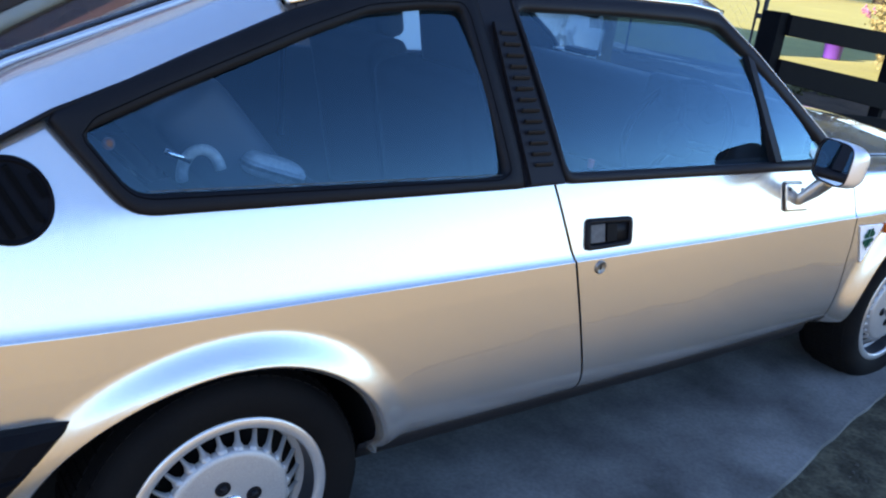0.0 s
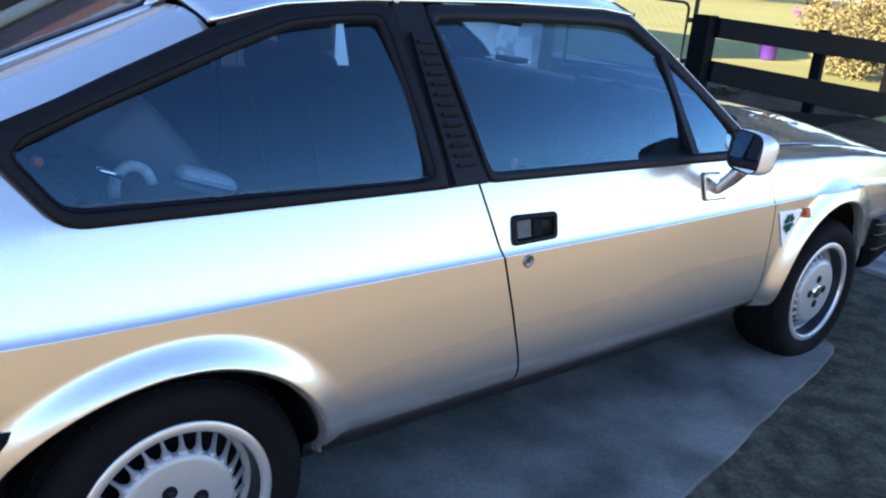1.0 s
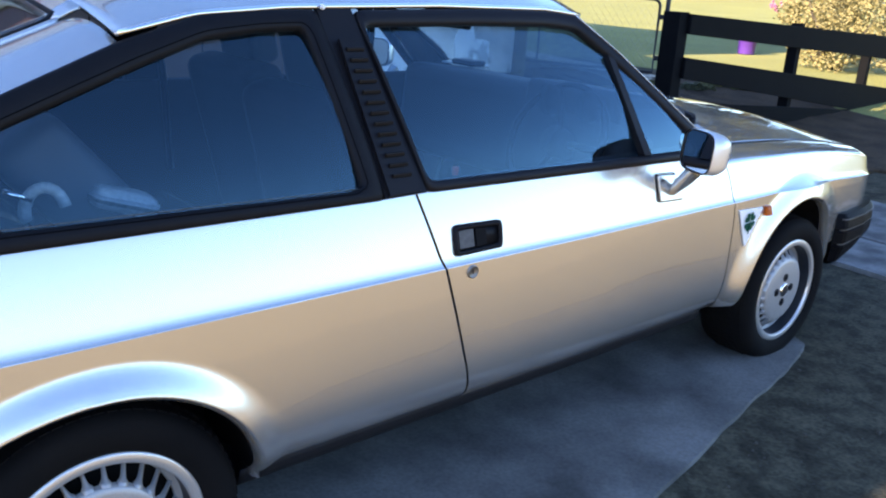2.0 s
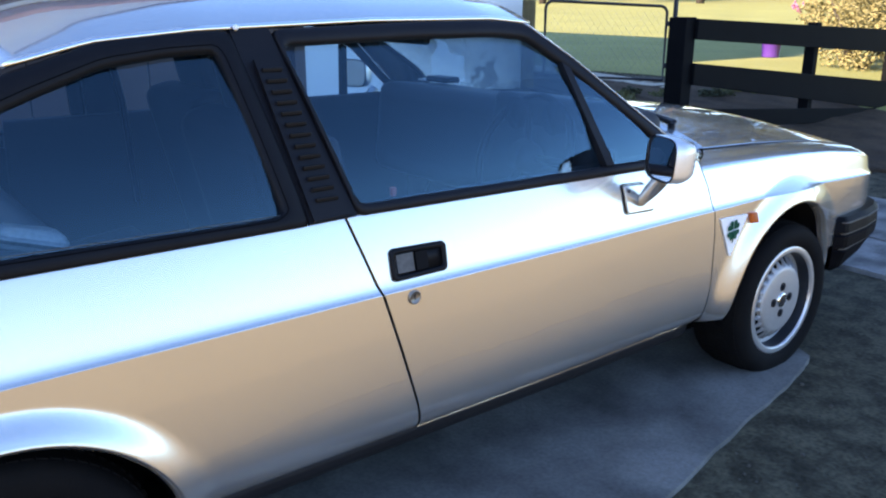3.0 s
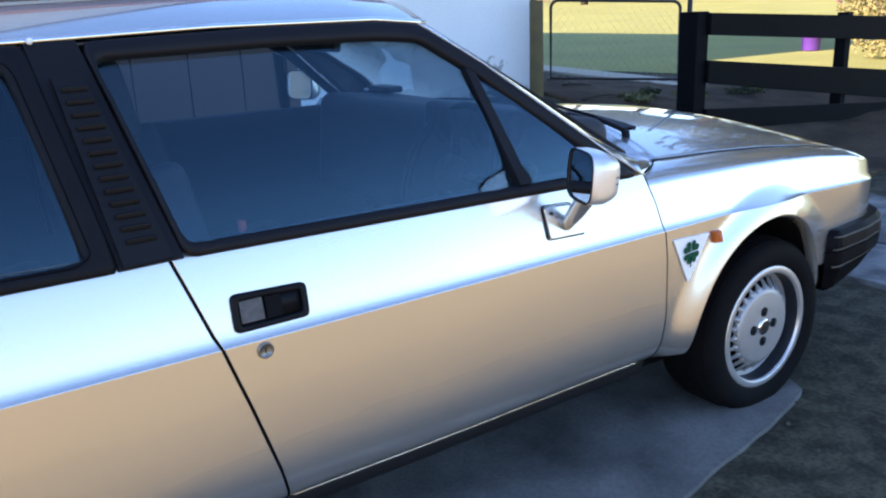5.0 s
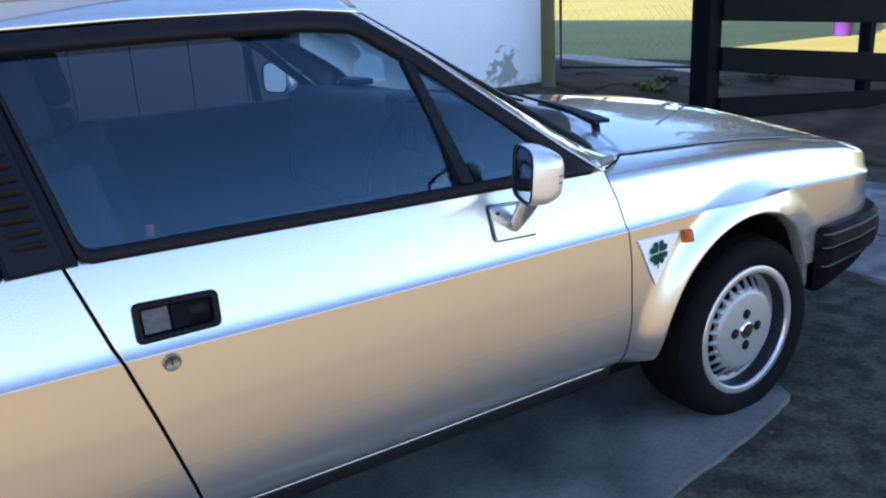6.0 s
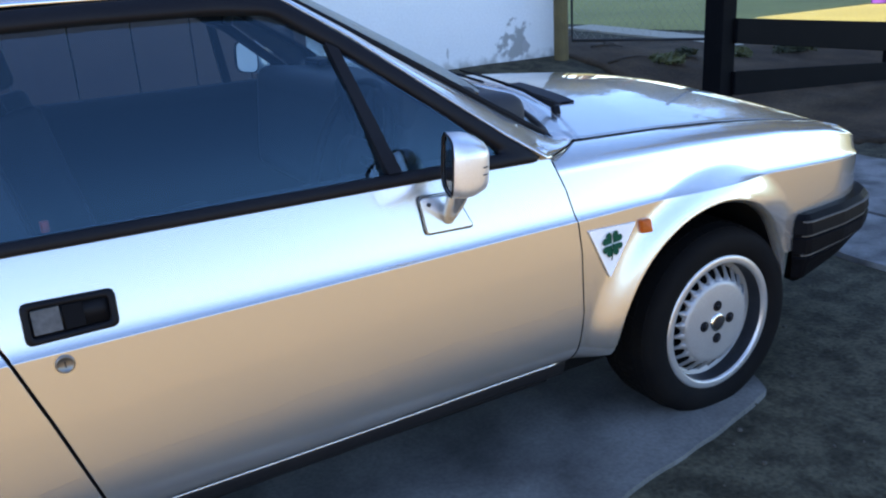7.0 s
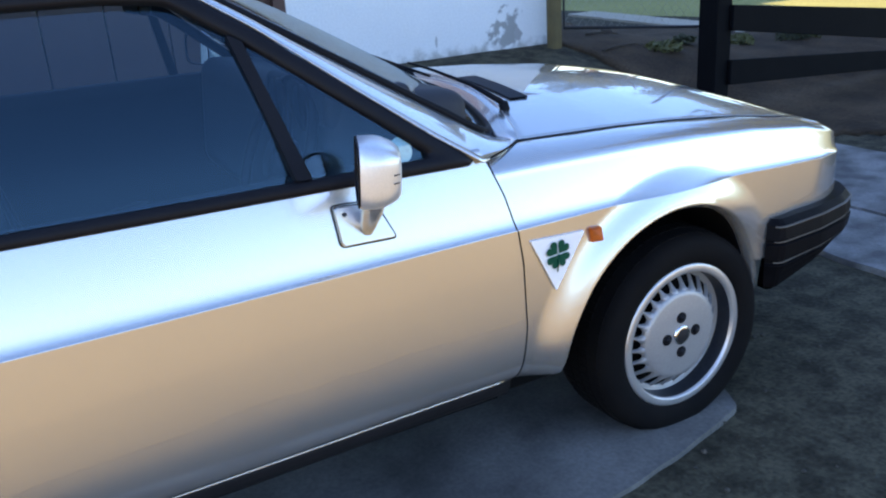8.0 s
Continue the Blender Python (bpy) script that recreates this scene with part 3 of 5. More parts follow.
for spot, high, wide, seed in (((46.0, 32.0), 22.0, 7.0, 71), ((42.0, 42.0), 20.0, 7.0, 73), ((55.0, 28.0), 22.0, 7.0, 79), ((38.0, 53.0), 20.0, 7.0, 83)):
    tree((*spot, ground_z(*spot)), high, wide, seed, 16, 600)
big_tree = tree((17.0, 3.0, 0.2), 13.0, 6.0, 31)
hill_tree = tree((62.0, -8.0, ground_z(62.0, -8.0)), 9.0, 4.6, 57, 12, 1700)
for k in range(8):
    x, y, turn, size = 64 + 5 * math.sin(k * 2.3), 6 + 12.5 * k, 67 * k, 2.1 + 0.8 * math.sin(k * 1.7)
    copy_thing(hill_tree, pose(x, y, ground_z(x, y) - 0.1, 0, 0, turn) @ Matrix.Scale(size, 4))
for k in range(6):
    x, y = -44 + 3 * math.sin(k * 1.9), -52 + 11.5 * k
    copy_thing(hill_tree, pose(x, y, ground_z(x, y) - 0.1, 0, 0, 50 * k) @ Matrix.Scale(1.45 + 0.2 * math.sin(k * 2.1), 4))
for i, at in enumerate(((8.55, 4.35, 0.05), (8.75, 4.15, 0.04), (8.2, 4.25, 0.06))):
    leaves_at = leaves("weeds", LEAF if i else DRYLEAF, (at[0], at[1], ground_z(at[0], at[1]) + 0.05), (0.17, 0.15, 0.06), 200, 0.045, 20 + i)
    tagged(leaves_at, "low green and yellow weeds behind the fence", "weeds", kind="stuff")
verts, faces = [], []
rng = random.Random(4)
for i in range(18):
    p = Vector((13.3 + rng.gauss(0, 0.09), 6.45 + rng.gauss(0, 0.09), 1.12 + rng.gauss(0, 0.04)))
    k = len(verts)
    for j in range(5):
        a = j * math.tau / 5
        verts.append(p + Vector((0.035 * math.cos(a), 0.02 * math.sin(a * 2), 0.035 * math.sin(a))))
    faces.append(tuple(range(k, k + 5)))
tagged(mesh_part("blossom", verts, faces, PINK, smooth=False), "pink blossom on the shrub", "blossom", kind="stuff")

for i, (x, y, r, count) in enumerate(((7.55, 4.4, 0.38, 520), (7.95, 4.25, 0.25, 260), (6.05, 3.85, 0.30, 300), (6.35, 4.1, 0.22, 200))):
    tuft = leaves("weeds", DARKLEAF if i % 2 else LEAF, (x, y, ground_z(x, y) + 0.06), (r, r * 0.7, 0.05), count, 0.05, 40 + i)
    tagged(tuft, "low dark green weeds on the bare soil", "weeds", kind="stuff")


def twig(x, y, turn, size):
    """A dry bent twig lying on the soil."""
    c, q = math.cos(radians(turn)), math.sin(radians(turn))
    pts = [(x + c * d - q * w, y + q * d + c * w, ground_z(x + c * d, y + q * d) + 0.05 + h) for d, w, h in ((-size, 0, 0), (-0.3 * size, 0.03, 0.01), (0.3 * size, -0.01, 0.015), (size, 0.04, 0.004))]
    tagged(mesh_part("twig", *tube(pts, [0.010, 0.012, 0.009, 0.004], 7), BARK), "dry brown twig lying on the soil", "twig", group="twigs on the soil")


for x, y, turn, size in ((6.05, 4.95, 20, 0.22), (5.75, 4.35, -15, 0.16), (5.6, 3.9, 5, 0.25), (6.6, 5.3, 30, 0.2)):
    twig(x, y, turn, size)

# loose stones and clods on the yard
verts, faces = [], []
rng = random.Random(11)
bm0 = bmesh.new()
bmesh.ops.create_icosphere(bm0, subdivisions=1, radius=1.0)
ico_v, ico_f = [q.co.copy() for q in bm0.verts], [[q.index for q in fc.verts] for fc in bm0.faces]
bm0.free()
for i in range(1700):
    x, y = rng.uniform(0.3, 6.0), rng.uniform(-1.0, 2.6)
    edge = 0.03 - 0.226 * (2.62 - x)
    if x < 2.72 and y > edge - 0.01:
        continue
    r = 0.0035 + 0.006 * rng.random() ** 3
    k = len(verts)
    sq = rng.uniform(0.5, 0.9)
    verts += [Vector((x, y, ground_z(x, y) + 0.013 + r * 0.2)) + Vector((q.x * r, q.y * r * rng.uniform(0.7, 1.1), q.z * r * sq)) for q in ico_v]
    faces += [tuple(k + q for q in fc) for fc in ico_f]
tagged(mesh_part("gravel_stones", verts, faces, STONE, smooth=False), "loose small grey stones on the driveway", "stones", kind="stuff")

# ---- the car: x forward, y across from its right flank, z up ----
CY = 0.80          # the car's middle
ZC = 0.677         # the crease along the flank
car = tagged(new("car"), "silver two-door fastback coupe parked on a concrete slab", "car")

ARCHES = ((0.01, 0.285, 0.375, 0.320, 0.298), (2.385, 0.305, 0.345, 0.325, 0.335))   # x, z, half length behind, ahead, height
NOSE = 3.115
CREASE = [(-1, 0.682), (0, 0.677), (2.25, 0.677), (2.62, 0.668), (3.10, 0.636)]
HOOD_Z = [(1.85, 0.833), (2.04, 0.829), (2.31, 0.818), (2.49, 0.806), (2.69, 0.786), (2.90, 0.754), (3.02, 0.722), (3.11, 0.690)]
SEAM = [(-0.72, 0.82), (-0.5, 0.885), (-0.325, 0.957), (-0.253, 0.992), (-0.071, 1.058), (0.147, 1.136), (0.30, 1.19)]


def smooth(a, b, x):
    s = min(max((x - a) / (b - a), 0.0), 1.0)
    return s * s * (3 - 2 * s)


def plan(x):
    """How far the flank lies in from its widest line, along the car."""
    y = 0.01 * smooth(1.2, 1.95, x)
    if x > 1.9:
        y += 0.062 * ((x - 1.9) / 1.1) ** 2
    if x > 2.92:
        y += 0.085 * (1 - math.sqrt(max(1 - ((x - 2.92) / 0.20) ** 2, 0.0)))
    if x < -0.1:
        y += 0.05 * ((-0.1 - x) / 0.55) ** 2
    return y


def arch_gap(x, z):
    """Distance outside the nearer wheel opening (below zero: inside)."""
    best = 9.0
    for cx, cz, back, ahead, high in ARCHES:
        a = back if x < cx else ahead
        dx, dz = x - cx, max(z - cz, 0.0)
        e = math.hypot(dx / a, dz / high)
        best = min(best, (e - 1) * e / max(math.hypot(dx / a ** 2, dz / high ** 2), 0.5))
    return best


def flank(x, z, shoulder=None):
    """The flank's y at a place of its side view."""
    zc = lerp(CREASE, x)
    h = z - zc
    if h <= 0:
        s = -h / 0.377
        y = 0.066 * s ** 12.0 + 0.003 * s * s
    else:
        k = min(h, 0.173)
        y = 0.006 * (1 - math.exp(-h / 0.007)) + 0.215 * k + 0.22 * k * k
        if h > 0.173:
            y += 0.5 * (h - 0.173)
    g = arch_gap(x, z)
    reach = 0.084 if x > 1.5 else 0.060
    if g < reach and z < 0.80:
        k = min(max(g, 0.0) / reach, 1.0)
        f = (1 - k) ** 1.25 if k > 0.1 else 1 - 1.25 * k * (0.55 + 3.3 * k)
        f = 0.55 * f + 0.45 * (0.5 + 0.5 * math.cos(math.pi * k))
        f *= smooth(0.46, 0.66, z) if x > 2.5 else smooth(0.12, 0.48, z) if x > 1.5 else smooth(0.20, 0.52, z) if x > 0 else smooth(0.32, 0.62, z)
        y = y + (-0.027 - y) * f
    return y + plan(x)


def low_edge(x):
    """The lower edge of the flank: sill or wheel opening."""
    z = 0.300 + (0.010 * smooth(1.965, 2.05, x) if x < 2.06 else 0.0)
    for cx, cz, back, ahead, high in ARCHES:
        a = back if x < cx else ahead
        k = abs(x - cx) / a
        if k < 1:
            z = max(z, cz + high * math.sqrt(1 - k * k))
    return z


def lead(x, y):
    """The far side of the cabin stands a little further forward."""
    return x + 0.11 * smooth(1.15, 1.50, x) * (1 - smooth(1.70, 2.03, x)) * smooth(0.9, 1.35, y)


def far(p, side):
    return (p[0], p[1], p[2]) if side == 0 else (lead(p[0], 2 * CY - p[1]), 2 * CY - p[1], p[2])


def columns(x0, x1, step=0.011):
    """x of the columns, close together where the wheel openings stand steep."""
    xs = set(np.round(np.linspace(x0, x1, int((x1 - x0) / step) + 2), 5)) | {round(x0 + 0.0015, 5), round(x0 + 0.006, 5), round(x1 - 0.006, 5), round(x1 - 0.0015, 5)}
    for cx, cz, back, ahead, high in ARCHES:
        for k in np.linspace(0, math.pi / 2, 26):
            for q in (cx - back * math.sin(k), cx + ahead * math.sin(k), cx - back * math.sin(k) * 1.0005, cx + ahead * math.sin(k) * 1.0005):
                if x0 < q < x1:
                    xs.add(round(float(q), 5))
    return sorted(xs)


DOOR_REAR = [(0.20, 0.905), (0.284, 0.888), (0.40, 0.858), (0.55, 0.812), (0.681, 0.769), (0.70, 0.760), (0.855, 0.709), (1.21, 0.648)]
DOOR_FRONT = [(0.20, 1.918), (0.284, 1.934), (0.45, 1.953), (0.60, 1.948), (0.67, 1.938), (0.75, 1.921), (0.826, 1.893), (0.87, 1.875)]
LOWER = [0, .004, .012, .03] + [.05 + .025 * k for k in range(37)] + [.97, .982, .99, .996, 1.0]
UPPER = [0.0, .006, .014, .024, .036, .05, .07, .095, .12, .15, .19, .24, .3, .36, .42, .48, .56, .65, .75, .82, .88, .94, 1.0]


def door_panel(side):
    def fn(u, v):
        z = 0.300 + (ZC - 0.300) * v if v <= 1 else ZC + (0.852 - ZC) * (v - 1)
        x0, x1 = lerp(DOOR_REAR, z) + 0.0025, lerp(DOOR_FRONT, z) - 0.0025
        x = x0 + (x1 - x0) * u
        return far((x, flank(x, z), z), side)
    v, f = grid(fn, [0, 0.0012] + lin(0.006, 0.994, 58) + [0.9988, 1.0], LOWER + [1 + q for q in UPPER[1:]], side == 1)
    return mesh_part("door", v, f, PAINT, car, "silver door", solid=0.012)


QTOP = [(-0.72, 0.815), (-0.5, 0.880), (-0.325, 0.952), (-0.262, 0.980), (-0.247, 0.960), (-0.180, 0.873), (-0.150, 0.857), (0.72, 0.852)]


def rear_quarter(side):
    cols = columns(-0.70, 0.78)
    def fn(x, v):
        lo, top = low_edge(x), lerp(QTOP, x)
        if x < -0.36:
            lo = max(lo, 0.36)
        z = lo + (ZC - lo) * v if v <= 1 else ZC + (top - ZC) * (v - 1)
        w = smooth(0.36, 0.78, x)
        xx = x + w * (lerp(DOOR_REAR, z) - 0.784)
        return far((xx, flank(xx, z), z), side)
    v, f = grid(fn, cols, LOWER + [1 + q for q in UPPER[1:]], side == 1)
    return mesh_part("rear_quarter_panel", v, f, PAINT, car, solid=0.010)


def shoulder_point(x, t):
    """Upper part of the front wing: from the crease over the shoulder to the bonnet's edge."""
    zc, zt = lerp(CREASE, x), lerp(HOOD_Z, x)
    H = zt - zc
    if t < 0.7:
        z = zc + 0.72 * H * (t / 0.7) ** 1.5
        return flank(x, z), z
    a = (t - 0.7) / 0.3 * math.pi / 2
    z0 = zc + 0.72 * H
    y0 = flank(x, z0)
    y1 = 0.14 + 0.25 * max(x - 2.93, 0)
    return y0 + (y1 - y0) * (1 - math.cos(a)), z0 + (zt - z0) * math.sin(a)


def front_wing(side):
    cols = columns(1.93, NOSE)
    def fn(x, v):
        lo = low_edge(x)
        if x > 2.60:
            lo = max(lo, 0.42)
        zc = lerp(CREASE, x)
        if v <= 1:
            z = lo + (zc - lo) * v
            w = 1 - smooth(1.93, 2.03, x)
            xx = x + w * (lerp(DOOR_FRONT, z) - 1.93)
            return far((xx, flank(xx, z), z), side)
        y, z = shoulder_point(x, v - 1)
        w = 1 - smooth(1.93, 2.03, x)
        return far((x + w * (lerp(DOOR_FRONT, z) - 1.93), y, z), side)
    v, f = grid(fn, cols, LOWER + [1 + q for q in lin(0, 1, 46)[1:]], side == 1)
    return mesh_part("front_wing", v, f, PAINT, car, solid=0.010)


def arch_lip(side, k):
    """The rolled edge round a wheel opening, and the dark liner inside it."""
    cx, cz, back, ahead, high = ARCHES[k]
    pts = []
    for a in lin(0, math.pi, 60):
        x = cx + (ahead if a < math.pi / 2 else back) * math.cos(a)
        z = cz + high * math.sin(a)
        pts.append((x, z))
    rows = ((0.0, 0.0), (0.004, 0.004), (0.010, 0.012), (0.012, 0.030))
    def fn(i, j):
        x, z = pts[i]
        inn, dep = rows[j]
        n = Vector((cx - x, cz - z)).normalized() if (x, z) != (cx, cz) else Vector((0, -1))
        return far((x + n.x * inn, flank(x, max(z, 0.302)) + dep, z + n.y * inn), side)
    v, f = grid(fn, range(60), range(4), side == 0)
    mesh_part("arch_lip", v, f, PAINT, car)
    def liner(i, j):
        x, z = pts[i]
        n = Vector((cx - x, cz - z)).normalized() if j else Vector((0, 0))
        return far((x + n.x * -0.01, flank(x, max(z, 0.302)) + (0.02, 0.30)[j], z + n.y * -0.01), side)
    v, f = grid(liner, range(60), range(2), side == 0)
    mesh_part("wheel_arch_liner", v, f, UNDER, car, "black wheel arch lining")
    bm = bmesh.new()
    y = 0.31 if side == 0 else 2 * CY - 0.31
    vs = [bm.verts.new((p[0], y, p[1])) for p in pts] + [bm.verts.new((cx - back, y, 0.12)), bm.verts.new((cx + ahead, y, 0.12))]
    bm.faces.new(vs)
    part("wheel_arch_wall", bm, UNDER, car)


# greenhouse: the plane of the side windows
def green(x, z, out=0.0):
    h = z - 0.85
    return 0.045 + 0.415 * h + 0.243 * h * abs(h) + plan(x) * 0.6 - out * 0.894


def ring(name, outer, inner, mat, parent, side, n=160, out=0.007, thick=0.020, label=""):
    """A frame between two loops of the side view, with a rounded face."""
    a, b = resample(outer, n), resample(inner, n)
    rows = ((0.0, out - thick), (0.0, out * 0.4), (0.12, out), (0.55, out * 1.15), (0.86, out * 0.8), (1.0, out * 0.1), (1.0, out - thick))
    verts, faces = [], []
    for i in range(n):
        for s, o in rows:
            p = a[i].lerp(b[i], s)
            verts.append(far((p.x, green(p.x, p.y, o), p.y + o * 0.447), side))
    m = len(rows)
    for i in range(n):
        j = (i + 1) % n
        for k in range(m - 1):
            q = (i * m + k, i * m + k + 1, j * m + k + 1, j * m + k)
            faces.append(q if side == 0 else q[::-1])
    return mesh_part(name, verts, faces, mat, parent, label)


def sheet(name, loop, mat, parent, side, out=0.0, thick=0.004, label=""):
    """A flat piece of the side view with a thickness."""
    bm = bmesh.new()
    pts = loop
    top = [bm.verts.new(far((p[0], green(p[0], p[1], out), p[1] + out * 0.447), side)) for p in pts]
    low = [bm.verts.new(far((p[0], green(p[0], p[1], out - thick), p[1] + (out - thick) * 0.447), side)) for p in pts]
    bm.faces.new(top)
    bm.faces.new(low[::-1])
    for i in range(len(pts)):
        j = (i + 1) % len(pts)
        bm.faces.new((top[i], low[i], low[j], top[j]))
    bmesh.ops.recalc_face_normals(bm, faces=bm.faces)
    return part(name, bm, mat, parent, label)


def pane(name, loop, parent, side, label):
    """A gently curved window pane, cut into strips that follow the curve of the side."""
    bm = bmesh.new()
    bm.faces.new([bm.verts.new((p[0], 0.0, p[1])) for p in loop])
    for z in lin(0.86, 1.20, 18):
        bmesh.ops.bisect_plane(bm, geom=list(bm.verts) + list(bm.edges) + list(bm.faces), plane_co=(0, 0, z), plane_no=(0, 0, 1))
    bm.verts.index_update()
    verts = [far((q.co.x, green(q.co.x, q.co.z, -0.016) - 0.016 * math.sin(math.pi * min(max((q.co.z - 0.85) / 0.34, 0), 1)), q.co.z - 0.0035), side) for q in bm.verts]
    faces = [tuple(q.index for q in fc.verts) for fc in bm.faces]
    bm.free()
    return mesh_part(name, verts, faces, PANE, parent, label)


def rounded(loop, r, k=6):
    """The loop with its corners rounded."""
    out, n = [], len(loop)
    for i in range(n):
        p, a, b = Vector(loop[i]), Vector(loop[i - 1]), Vector(loop[(i + 1) % n])
        ra = min(r, (a - p).length * 0.45, (b - p).length * 0.45)
        p0, p1 = p + (a - p).normalized() * ra, p + (b - p).normalized() * ra
        for j in range(k + 1):
            t = j / k
            out.append(tuple(p0 * (1 - t) ** 2 + p * 2 * t * (1 - t) + p1 * t * t))
    return out


Q_OUT = rounded([(-0.130, 0.845), (-0.160, 0.852), (-0.184, 0.877), (-0.264, 0.988), (-0.046, 1.076), (0.148, 1.150), (0.32, 1.199), (0.45, 1.208), (0.565, 1.210), (0.628, 0.842)], 0.012)
Q_IN = rounded([(-0.125, 0.876), (-0.150, 0.881), (-0.166, 0.894), (-0.216, 0.964), (-0.078, 1.018), (0.196, 1.116), (0.310, 1.154), (0.43, 1.169), (0.527, 1.173), (0.577, 0.866)], 0.012)
D_OUT = rounded([(0.655, 1.210), (1.00, 1.219), (1.25, 1.219), (1.352, 1.211), (1.488, 1.116), (1.644, 0.993), (1.868, 0.826), (1.546, 0.832), (0.738, 0.844)], 0.02)
D_IN = rounded([(0.670, 1.180), (1.00, 1.186), (1.24, 1.185), (1.345, 1.176), (1.462, 1.096), (1.600, 0.990), (1.776, 0.854), (1.50, 0.857), (0.746, 0.866)], 0.02)
DIV = [(1.433, 1.110), (1.457, 1.097), (1.519, 0.855), (1.489, 0.855)]


def louvre_plate(side):
    plate = sheet("pillar_vent", [(0.594, 1.150), (0.646, 1.153), (0.716, 0.849), (0.632, 0.846)], BLACK, car, side, 0.014, 0.008, "black ribbed vent plate on the door pillar")
    for i in range(13):
        z = 1.128 - i * 0.0205
        xc = 0.618 + (1.150 - z) * 0.178 + 0.004
        w = 0.022 + (1.15 - z) * 0.012
        bm = bmesh.new()
        for q in box(bm, -w, w, -0.003, 0.003, -0.0050, 0.0050):
            y = green(xc, z, 0.0155 - 0.002 * (q.co.z < 0))
            q.co = Vector(far((xc + q.co.x + q.co.z * -0.15, y + q.co.y, z + 0.008 + q.co.z), side))
        part("louvre", bm, LOUVRE, plate, bevel=0.0026)


# wheels
def wheel(x, side, hub_y, hub_z, steer=0.0, spin=0.0):
    R = 0.272
    c = (0.0, 0.0, 0.0)
    tyre_profile = [(0.182, 0.020), (0.188, -0.004), (0.198, -0.014), (0.215, -0.020), (0.235, -0.021), (0.250, -0.016), (0.259, -0.008),
                    (0.266, 0.004), (0.270, 0.020), (R, 0.04), (R, 0.14), (0.266, 0.172), (0.25, 0.186), (0.21, 0.19), (0.18, 0.17)]
    lip = [(0.194, 0.012), (0.1945, -0.004), (0.192, -0.010), (0.188, -0.012), (0.1745, -0.0125), (0.1715, -0.011), (0.1702, -0.004)]
    v, f = lathe(lip, c, 96)
    w = mesh_part("wheel", v, f, ALLOY, car, "silver alloy wheel with a ring of slots")
    # the barrel's dark colour holds the shade inside the rim
    v, f = lathe([(0.1702, -0.004), (0.1695, 0.002), (0.169, 0.030), (0.168, 0.045)], c, 96)
    mesh_part("barrel", v, f, BARREL, w, "inner barrel of the wheel, recess shade put into its dark colour")
    v, f = lathe(tyre_profile, c, 96)
    tyre = mesh_part("tyre", v, f, TYRE, w, "black road tyre, dusty tread")
    # tread blocks round the shoulder
    verts, faces = [], []
    n = 72
    for k in range(n):
        a0, a1 = (k + 0.1) * math.tau / n, (k + 0.82) * math.tau / n
        for y0, y1 in ((0.006, 0.034), (0.040, 0.066), (0.072, 0.10), (0.106, 0.14)):
            b = len(verts)
            r0, r1 = R - 0.006 - (0.006 if y0 < 0.01 else 0), R + 0.003 - (0.006 if y0 < 0.01 else 0)
            for r in (r0, r1):
                for a, y in ((a0, y0), (a1, y0), (a1, y1), (a0, y1)):
                    verts.append((r * math.cos(a), y, r * math.sin(a)))
            faces += [(b + 4, b + 5, b + 6, b + 7), (b, b + 1, b + 5, b + 4), (b + 1, b + 2, b + 6, b + 5), (b + 2, b + 3, b + 7, b + 6), (b + 3, b, b + 4, b + 7)]
    mesh_part("tread", verts, faces, TYRE, w, smooth=False)
    # dished centre with slots between 28 webs
    disc = [(0.0, -0.002), (0.030, -0.002), (0.104, -0.001), (0.113, 0.001), (0.118, 0.005), (0.120, 0.016)]
    v, f = lathe(disc[::-1], c, 84)
    mesh_part("wheel_disc", v, f, SATIN, w, "flat satin silver wheel centre")
    nw = 24
    prof = ((0.117, 0.004, 0.0154), (0.1225, 0.0065, 0.0158), (0.1240, 0.0078, 0.0128), (0.1265, 0.010, 0.0092), (0.131, 0.014, 0.0068), (0.140, 0.022, 0.0054), (0.152, 0.033, 0.0050), (0.160, 0.039, 0.0062), (0.162, 0.041, 0.0085))
    verts, faces = [], []
    for r, y, hw in prof:
        for q, dy in ((-1, 0.010), (-0.8, 0.0), (0.8, 0.0), (1, 0.010)):
            verts.append((r, y + dy, hw * 0.64 * q))
    for i in range(len(prof) - 1):
        for j in range(3):
            q = i * 4 + j
            faces.append((q, q + 1, q + 5, q + 4))
    web = mesh_part("web", verts, faces, SATIN, w)
    for k in range(nw):
        ob = web if k == 0 else new("web", web.data)
        ob.parent = w
        ob.matrix_basis = pose(0, 0, 0, 0, (k + 0.5) * 360 / nw, 0)
    v, f = lathe([(0.171, 0.036), (0.165, 0.040), (0.157, 0.038), (0.154, 0.046)], c, 84)
    mesh_part("inner_ring", v, f, SATIN, w)
    # flat black disc painted as the shade behind the slots
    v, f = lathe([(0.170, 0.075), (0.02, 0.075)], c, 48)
    mesh_part("brake_backing", v, f, UNDER, w, "black disc standing in for the shade behind the wheel slots")
    for k in range(4):
        a = k * math.tau / 4 + spin
        p = (0.048 * math.cos(a), -0.0035, 0.048 * math.sin(a))
        v, f = lathe([(0.0150, 0.002), (0.0150, -0.0005), (0.0148, -0.0006), (0.011, 0.0), (0.0, 0.0)], p, 18)
        mesh_part("nut_recess", v, f, BLACK, w, "dark wheel bolt recess")
        v, f = lathe([(0.0085, 0.002), (0.0085, -0.004), (0.0, -0.005)], p, 6)
        mesh_part("wheel_bolt", v, f, BLACK, w)
    v, f = lathe([(0.026, 0.003), (0.026, -0.006), (0.022, -0.008), (0.0, -0.009)], c, 24)
